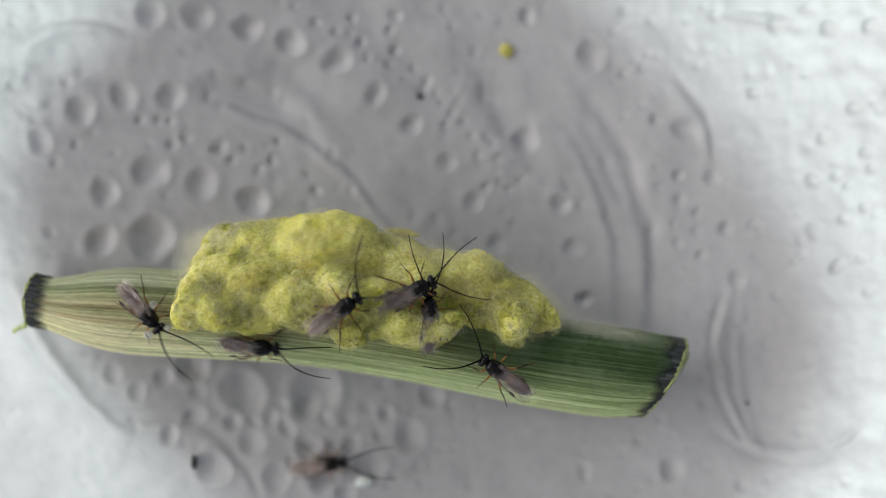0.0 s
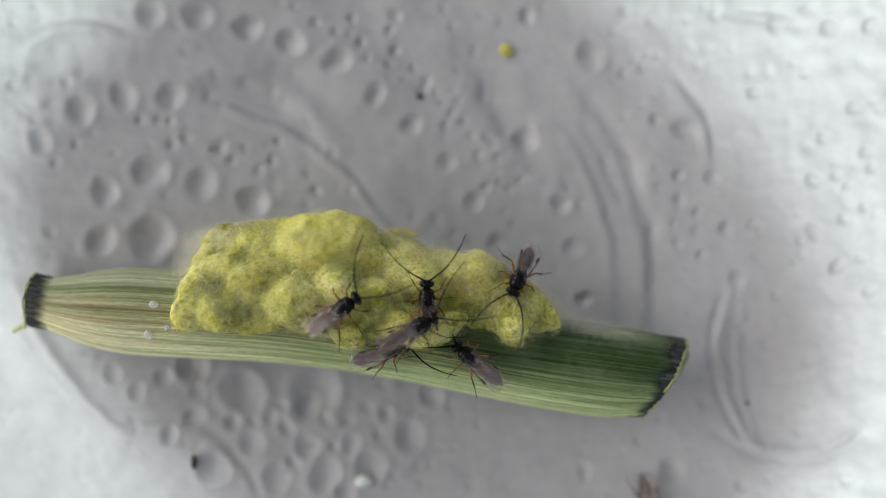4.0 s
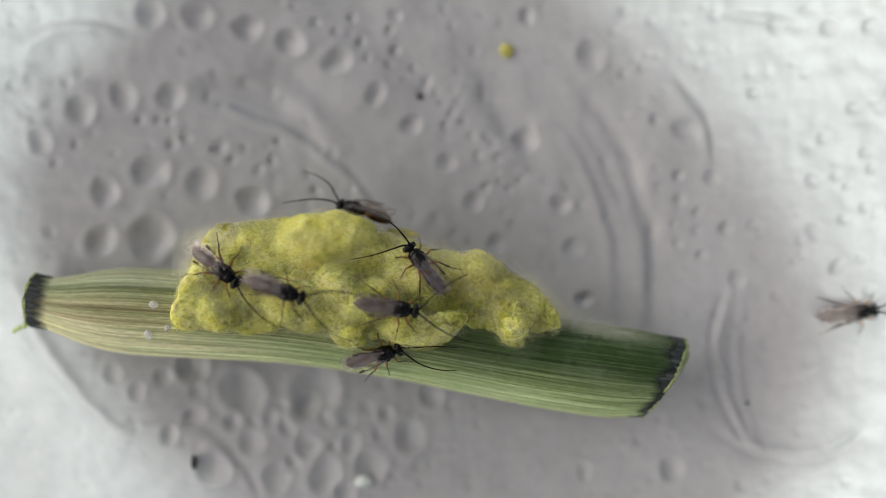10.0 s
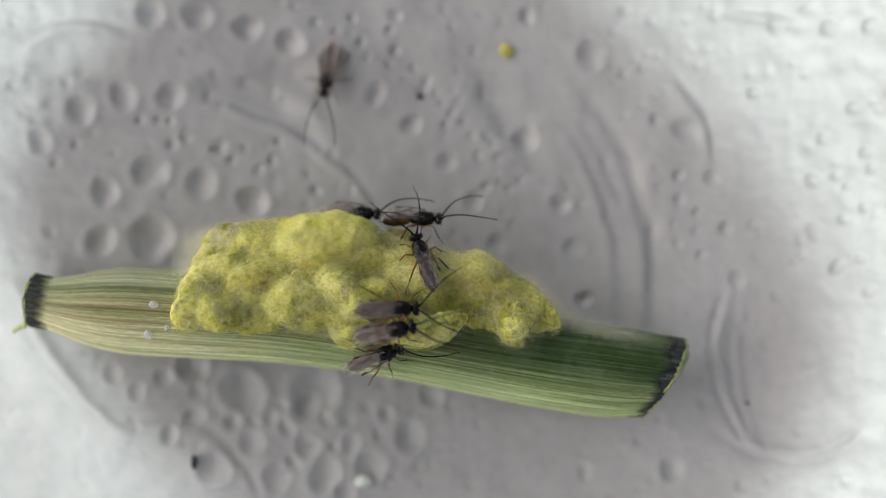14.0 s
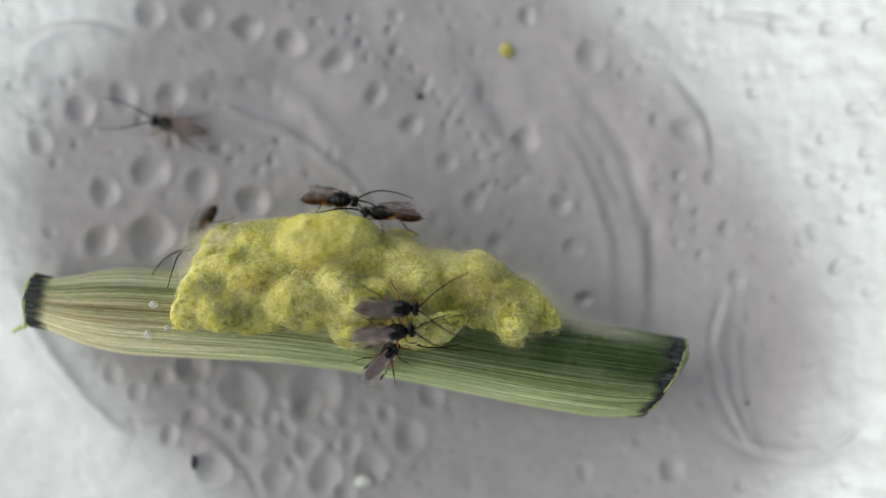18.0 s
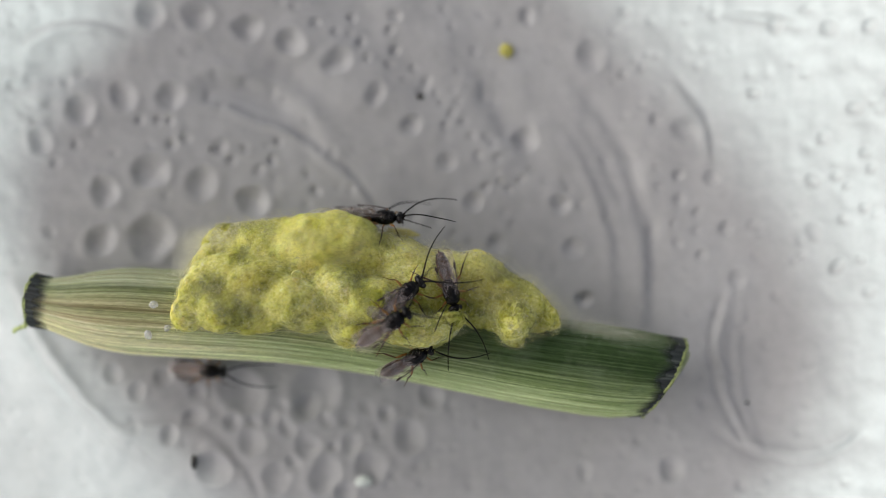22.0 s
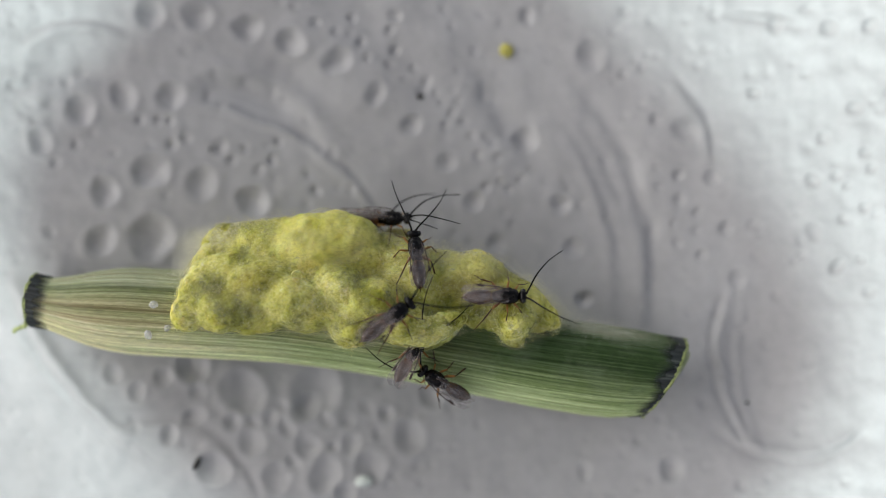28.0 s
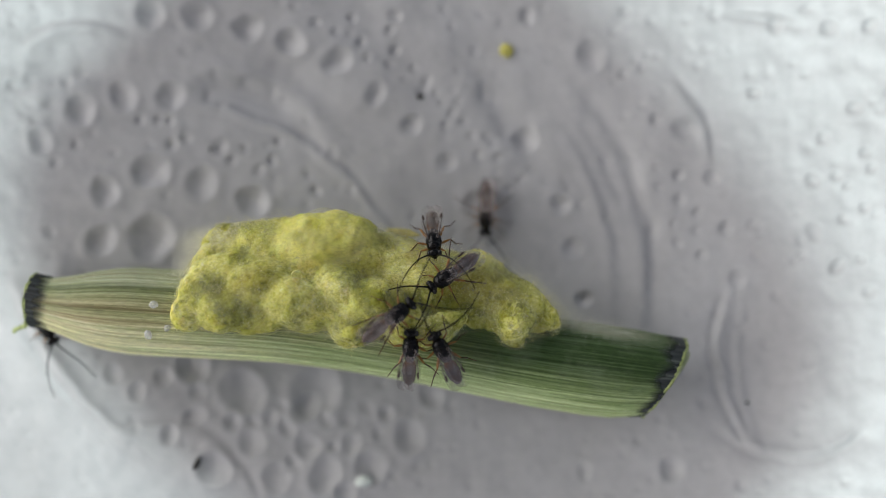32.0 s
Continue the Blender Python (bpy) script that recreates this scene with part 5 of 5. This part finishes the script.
    tracks.append(([
        (0, 2.54, -5.52, 5.25, -7, -2, 143), (1, 2.54, -5.52, 5.25, -7, -2, 143), (2.5, 2.43, -5.5, 5.25, -4, -1, 142), (3, 1.17, -4.86, 5.29, -3, -1, 140),
        (3.5, 1.2, -4.99, 5.28, 2, 2, 140), (6, 1.37, -5.13, 5.28, -2, -1, 132), (6.3, 1.74, -5.18, 5.28, -2, -1, 110), (6.6, 1.69, -4.87, 5.27, -1, -1, 102),
        (7, 1.62, -4.83, 5.26, 2, 7, 100), (7.3, 0.15, -3.57, 6.86, -1, -11, 160), (7.5, -0.67, -3.19, 6.85, -2, -7, 150), (7.7, -0.89, -1.34, 6.04, 9, 8, 113),
        (8, -3.1, 0.51, 3.12, 45, 28, 155), (8.3, -3.08, 0.75, 3.42, 42, 33, 148), (8.5, -2.94, 0.36, 4.81, 23, 11, 120), (9, -3.16, 0.96, 3.82, 43, 31, 151),
        (9.5, -3.33, 0.96, 3.72, 48, 22, 161), (10, -4.31, 1.42, 3.22, 50, 16, 166), (10.3, -8.65, 1.5, 4.02, 52, 0, 180), (10.5, -10.42, 0.51, 3.02, 48, -22, 199),
        (10.65, -10.26, -0.64, 5.29, 18, -11, -123), (10.8, -10.1, -1.78, 7.56, -1, 14, 265), (11, -11.12, -4.14, 5.81, 0, 14, 270), (11.3, -10.96, -3.09, 7.33, 13, 5, 341),
        (11.4, -10.95, -2.88, 7.29, 7, -1, 21), (11.5, -10.94, -2.67, 7.25, -2, -2, 422), (11.8, -10.17, 0.43, 5.26, -11, 4, 414), (12, -8.61, 1.84, 4.22, -51, 6, 365),
        (12.3, -6.16, 1.47, 3.42, -51, -2, 358), (12.5, -4.11, 1.14, 3.22, -51, -4, 357), (14.5, -3.96, 1.16, 3.42, -51, -3, 358), (15, -4.23, 1.38, 3.42, -42, 32, 31),
        (15.5, -4.51, 1.6, 3.42, -0, 51, 450), (16.5, -5.05, 1.92, 4.22, 51, 10, 532), (17, -4.98, 1.87, 4.12, 51, 9, 533), (17.5, -4.38, 1.76, 4.12, 51, -10, 548),
        (17.8, -5.36, 1.84, 3.62, 51, -5, 544), (17.87, -5.25, 1.83, 3.65, 32, -43, -133), (17.93, -5.13, 1.82, 3.69, -27, -46, -55), (18, -5.02, 1.81, 3.72, 129, -170, 532),
        (18.2, -3.48, 1.49, 4.22, 130, -167, 530), (18.5, -1.83, 0.15, 2.92, 135, -151, 513), (19, -1.83, 0.15, 4.53, 159, -159, 490), (20, -1.83, 0.13, 4.64, 161, -162, 488),
        (21, -1.79, -0.02, 5.08, 155, -171, 482), (21.3, -1.38, -0.64, 5.32, 166, -162, 470), (21.5, -1.37, -0.56, 5.3, 163, -158, 474), (21.8, -0.8, -0.99, 5.53, 161, -169, 482),
        (22, 0.23, -2, 5.5, 170, -183, 465), (22.3, 0.56, -1.96, 5.55, 180, -184, 475), (22.5, 0.89, -1.92, 5.61, 185, -175, 498), (22.8, 2.36, -2.14, 5.65, 174, -169, 533),
        (23, 2.85, -2.35, 5.79, 162, -178, 541), (28, 2.91, -2.38, 5.8, 162, -179, 540), (28.3, 2.75, -2.22, 5.74, 165, -178, 551), (28.6, 3.03, -1.82, 5.45, 171, -204, 584),
        (28.7, 2.92, -1.45, 4.08, 14, 39, 95), (28.8, 2.82, -1.07, 2.72, 223, -211, 691), (29, 1.68, -0.18, 3.42, 231, -187, 714), (29.2, 1.09, -0.1, 3.62, 231, -184, 717),
        (29.4, 0.95, -0.7, 4.99, 206, -172, 736), (29.6, 0.24, -1.02, 5.16, 199, -163, 749), (30, -0.1, -1.42, 5.54, 184, -165, 753), (32, 0.05, -1.47, 5.56, 187, -170, 755),
    ], [(0, 45, -35), (2, 33, -24), (6, 35, -25), (8, 30, -30), (10.5, 25, -25), (12, 30, -30), (13, 15, -15), (16.5, 15, -15), (18.5, 20, -32), (21, 18, -30), (22.4, 30, -30), (23, 44, -28), (28, 46, -29), (28.6, 40, -10), (29.5, 25, -25), (30, 22, -20), (32, 24, -22)]))
    tracks.append(([
        (0, -8.54, -4.33, 4.95, 21, 1, -5), (0.5, -2.99, -5.25, 4.76, 18, -6, 8), (1, -2.45, -4.89, 5.09, 13, -6, 15), (2, -2.84, -4.8, 5.1, 12, -6, 17),
        (3, -2.43, -4.52, 5.18, 12, -7, 20), (5.5, -2.43, -4.52, 5.18, 12, -7, 20), (7, -3.02, -4.79, 5.1, 12, -7, 20), (8, -2.76, -4.74, 5.1, 11, -6, 19),
        (12, -2.74, -4.68, 5.1, 17, -9, 17), (14, -2.7, -4.74, 5.1, 10, -7, 23), (14.6, -2.43, -4.52, 5.18, 7, -12, 49), (16.5, -2.42, -4.55, 5.18, 7, -15, 50),
        (19.5, -2.43, -4.52, 5.18, 6, -13, 54), (20, -1.6, -4.9, 5.09, 16, -5, 7), (21, -1.5, -4.88, 5.09, 17, -5, 10), (22, -1.29, -4.75, 5.17, 18, -11, 31),
        (23, -1.27, -4.48, 5.31, 11, -12, 43), (24, -1.22, -4.43, 5.37, 12, -10, 46), (25, -1.27, -4.43, 5.37, 10, -13, 56), (27.5, -1.17, -4.46, 5.37, 9, -9, 55),
        (28, -1.26, -4.47, 5.35, 4, -11, 61), (28.5, -1.36, -4.08, 6.65, 5, -20, 73), (29, -1.43, -4.02, 6.84, 5, -15, 77), (30, -1.36, -4.08, 6.65, 1, -21, 83),
        (31, -1.42, -4.24, 6.6, -2, -19, 85), (32, -1.42, -4.24, 6.6, -2, -19, 86),
    ], [(0, 20, -20), (1, 15, -15), (3, -14, -55), (9.5, -16, -52), (11, -6, -24), (14, -8, -24), (16.5, -20, -55), (19.5, -20, -55), (20, 10, -25), (21, 45, -35), (23, 40, -35), (25, 27, -38), (27.5, 25, -35), (32, 30, -30)]))
    tracks.append(([
        (0, -13.61, -3.1, 5.45, -0, 0, -48), (0.5, -9.72, -4.13, 5.11, 16, 4, -7), (1, -6.28, -4.5, 5.05, 11, 6, -31), (1.5, -4.13, -4.02, 7.09, 22, 6, -13),
        (2, -1.09, -3.57, 7.08, -6, 9, 3), (2.5, -0.99, -3.52, 7.05, -3, 8, 20), (3, -1.2, -3.52, 7.14, -2, 10, 30), (5.5, -1.1, -3.56, 7.12, -4, 6, 30),
        (6.3, -1.1, -3.56, 7.12, -4, 6, 30), (6.6, -1.34, -3.26, 6.96, -2, 22, 43), (6.8, -0.72, -2.15, 6.04, 20, 3, 63), (7, -0.83, 0.41, 5.5, -8, -12, 124),
        (7.3, -5.3, 1.86, 3.72, 51, 7, 174), (7.5, -7.34, 1.92, 4.22, 51, 4, 177), (7.7, -7.4, 1.87, 4.22, 41, 35, 146), (7.85, -6.63, 1.77, 3.87, -30, 44, 50),
        (8, -5.87, 1.68, 3.52, 129, 186, 175), (8.3, -4.38, 1.47, 3.32, 129, 187, 174), (8.5, -4.18, 1.44, 3.42, 129, 185, 176), (8.6, -4.54, 1.56, 3.45, -28, -45, -53),
        (8.7, -4.9, 1.67, 3.49, 35, -41, -136), (8.8, -5.26, 1.79, 3.52, 52, 361, 179), (9, -7.26, 1.97, 4.22, 52, 359, 181), (9.3, -8.84, 0.66, 5.43, 23, 349, 230),
        (9.4, -8.38, -0.08, 6.07, 3, -19, -76), (9.5, -7.93, -0.83, 6.72, -15, 351, 337), (9.8, -7.87, -1.38, 7.05, -14, 365, 344), (10, -6.96, -2.1, 7.5, -16, 356, 341),
        (10.3, -4.59, -3.93, 7.14, 13, 359, 340), (10.5, -2.03, -3.48, 7.18, 11, 352, 370), (11, -2.02, -3.44, 7.19, 11, 351, 372), (14, -2.06, -3.44, 7.19, 10, 354, 371),
        (14.6, -2.03, -3.48, 7.18, 11, 352, 368), (19, -2.1, -3.5, 7.14, 14, 353, 368), (21, -2.1, -3.5, 7.14, 13, 353, 370), (21.8, -2.23, -3.17, 7.21, 4, 350, 393),
        (22, -2.18, -3.14, 7.27, 4, 353, 394), (22.5, -2.18, -2.99, 7.29, 0, 356, 396), (23, -2.21, -2.89, 7.21, 3, 368, 398), (32, -2.15, -2.96, 7.22, 1, 372, 398),
    ], [(0, 15, -15), (2, 5, -5), (3, 25, -35), (6, 30, -35), (7, 28, -28), (10, 25, -25), (10.8, 12, -24), (21, 12, -26), (22, 25, -30), (23, 22, -45), (28, 22, -46), (29, 30, -46), (32, 34, -48)]))
    tracks.append(([
        (0, -5.86, -11.06, 0.48, 0, -0, 8), (0.5, 3.08, -9.86, 0.36, 0, -0, 10), (1, 8.82, -9.42, 0.81, 0, -0, 30), (1.5, 12.06, -8.14, 1.09, 0, -0, 100),
        (2, 12.98, -5.01, 0.87, 0, -0, 122), (2.25, 12.87, -6.08, 0.92, 0, 0, -174), (2.5, 12.75, -7.15, 0.97, 0, -0, 250), (3, 10.81, -8.45, 0.92, 0, -0, 195),
        (3.5, 9.65, -10.02, 1, 0, -0, 250), (4.2, 11.25, -13.89, 1.5, -0, -0, 300), (4.6, 13.29, -13.81, 1.78, 0, 0, 15), (5, 15.33, -13.73, 2.06, 0, -0, 450),
        (5.5, 15.19, -10.89, 1.61, 0, -0, 452), (6, 13.02, -8.23, 1.06, 0, -0, 485), (6.5, 15.38, -0.26, 1.2, 0, -0, 456), (7, 15.65, 8.83, 1.53, 0, -0, 472),
        (7.5, 17.12, 14.48, 2.55, 0, -0, 440), (7.7, 15.34, 14.57, 2.25, 0, 0, 23), (7.9, 13.56, 14.67, 1.94, 0, 0, -33), (8.1, 11.78, 14.76, 1.64, -0, -0, 270),
        (8.5, 11.57, 9.21, 1.01, 0, -0, 268), (9, 10.84, 0.17, 0.53, 0, -0, 265), (9.5, 12.27, -1.64, 0.85, -0, -0, 312), (10, 20.56, -3.13, 2.3, 0, -0, 368),
        (10.5, 24.06, -1.62, 3.1, 0, -0, 420), (11.2, 22.48, 8.02, 2.94, 0, -0, 460), (11.5, 20.41, 10.98, 2.64, 0, -0, 455), (12, 19.66, 14.85, 3.11, 0, -0, 470),
        (13, 0.46, 15.52, 1.03, 0, -0, 540), (13.7, -5, 14.4, 0.95, 0, -0, 590), (14, -5.98, 8.74, 0.45, 0, -0, 620), (14.5, -4.55, 5.98, 0.2, -0, -0, 655),
        (15, -2.92, 5.05, 0.1, 0, 0, -2), (15.5, -1.29, 4.13, -0.01, 0, -0, 780), (16, -3.92, 2.37, 0.02, 0, 0, 125), (16.5, -6.56, 0.61, 0.06, 0, -0, 910),
        (17.2, -10.33, 1.2, 0.21, 0, -0, 850), (17.5, -10.18, 4.33, 0.37, 0, -0, 812), (17.8, -12.14, 6.23, 0.57, 0, -0, 868), (18, -13.99, 6.39, 0.67, 0, -0, 888),
        (18.2, -15.55, 4.42, 0.69, 0, -0, 960), (18.5, -17.07, 1.87, 0.95, 0, -0, 942), (18.8, -20.29, -0.6, 1.49, 0, -0, 950), (18.9, -20.38, -0.17, 1.47, 0, 0, 162),
        (19, -20.48, 0.26, 1.45, 0, -0, 815), (19.2, -19.95, 0.03, 1.36, 0, -0, 750), (19.5, -19.38, -0.2, 1.27, -0, -0, 710), (19.6, -19.78, 0.26, 1.34, 0, 0, 47),
        (19.7, -20.18, 0.71, 1.4, 0, 0, 103), (19.8, -20.58, 1.17, 1.47, 0, -0, 880), (20, -22.95, 3, 1.76, 0, -0, 880), (20.2, -23.12, -0.77, 1.53, 0, 0, -145),
        (20.4, -24.08, -4.54, 1.3, -0, -0, 990), (20.6, -21.41, -8.39, 0.82, 0, 0, -25), (20.8, -18.74, -12.25, 0.34, 0, -0, 1120), (21, -16.14, -9.84, 1.15, 0, -0, 1118),
        (21.2, -14.93, -9.92, 1.19, -0, -0, 1072), (21.5, -14.4, -9.67, 1.05, 0, -0, 1098), (21.8, -14.16, -6.36, 0.9, 0, -0, 1142), (22, -12.0, -6.24, 0.72, -0, -0, 1077),
        (22.3, -9.7, -6.86, 0.16, 0, -0, 1100), (22.5, -7.48, -7.3, 0.16, 0, -0, 1088), (22.8, -4.2, -8.13, 0.27, 0, -0, 1100), (23, -1.81, -7.91, 0.21, 0, -0, 1138),
        (23.25, -4.85, -8.14, 0.36, 0, 0, 118), (23.5, -7.89, -8.38, 0.51, 0, -0, 1258), (23.75, -10.31, -10.09, 0.67, 0, 0, 123), (24, -12.68, -11.74, 1.03, 0, -0, 1148),
        (24.3, -10.57, -14.2, 0.45, -0, -0, 1070), (24.8, -6.48, -14.15, 0.63, 0, -0, 1125), (25, -4.81, -11.78, 0.6, 0, -0, 1126), (25.5, 2.26, -9.18, 0.45, 0, -0, 1082),
        (26, 3.68, -9.79, 0.49, 0, 0, 61), (26.5, 5.1, -10.41, 0.54, 0, -0, 1200), (27, 1.92, -9.28, 0.37, 0, -0, 1230), (27.5, -0.17, -6.59, 2.5, -35, -12, 1243),
        (28, -0.26, -5.86, 4.62, -21, -9, 1226), (28.3, 0.2, -5.63, 4.94, -14, -7, 1222), (28.6, -0.17, -4.8, 5.26, -4, -7, 1208), (29, -0.28, -4.22, 6.55, -1, -18, 1200),
        (30, -0.19, -4.15, 6.55, -3, -19, 1197), (32, -0.175, -4.39, 6.5, 3, -16, 1197),
    ], [(0, 20, -20), (6, 28, -28), (14, 18, -18), (25, 20, -20), (27.5, 30, -30), (29, -5, -70), (32, -4, -72)]))

    for seed, (ob, (rows, feelers)) in enumerate(zip(WASPS, tracks)):
        walk(ob, [(t, pose(x * MM, y * MM, z * MM, a, b, c)) for t, x, y, z, a, b, c in rows])
        stir(ob, rows, seed, feelers)
    # the sliver of grit is nudged aside by a passing wasp
    sl = grit_sliver_bit.location.copy()
    walk(grit_sliver_bit, [(0, Matrix.Translation(sl)), (23.7, Matrix.Translation(sl)),
                           (24.2, Matrix.Translation(sl + Vector((0.00015, -0.00008, 0))) @ pose(0, 0, 0, 0, 0, -28)),
                           (32, Matrix.Translation(sl + Vector((0.00015, -0.00008, 0))) @ pose(0, 0, 0, 0, 0, -28))])


motions()
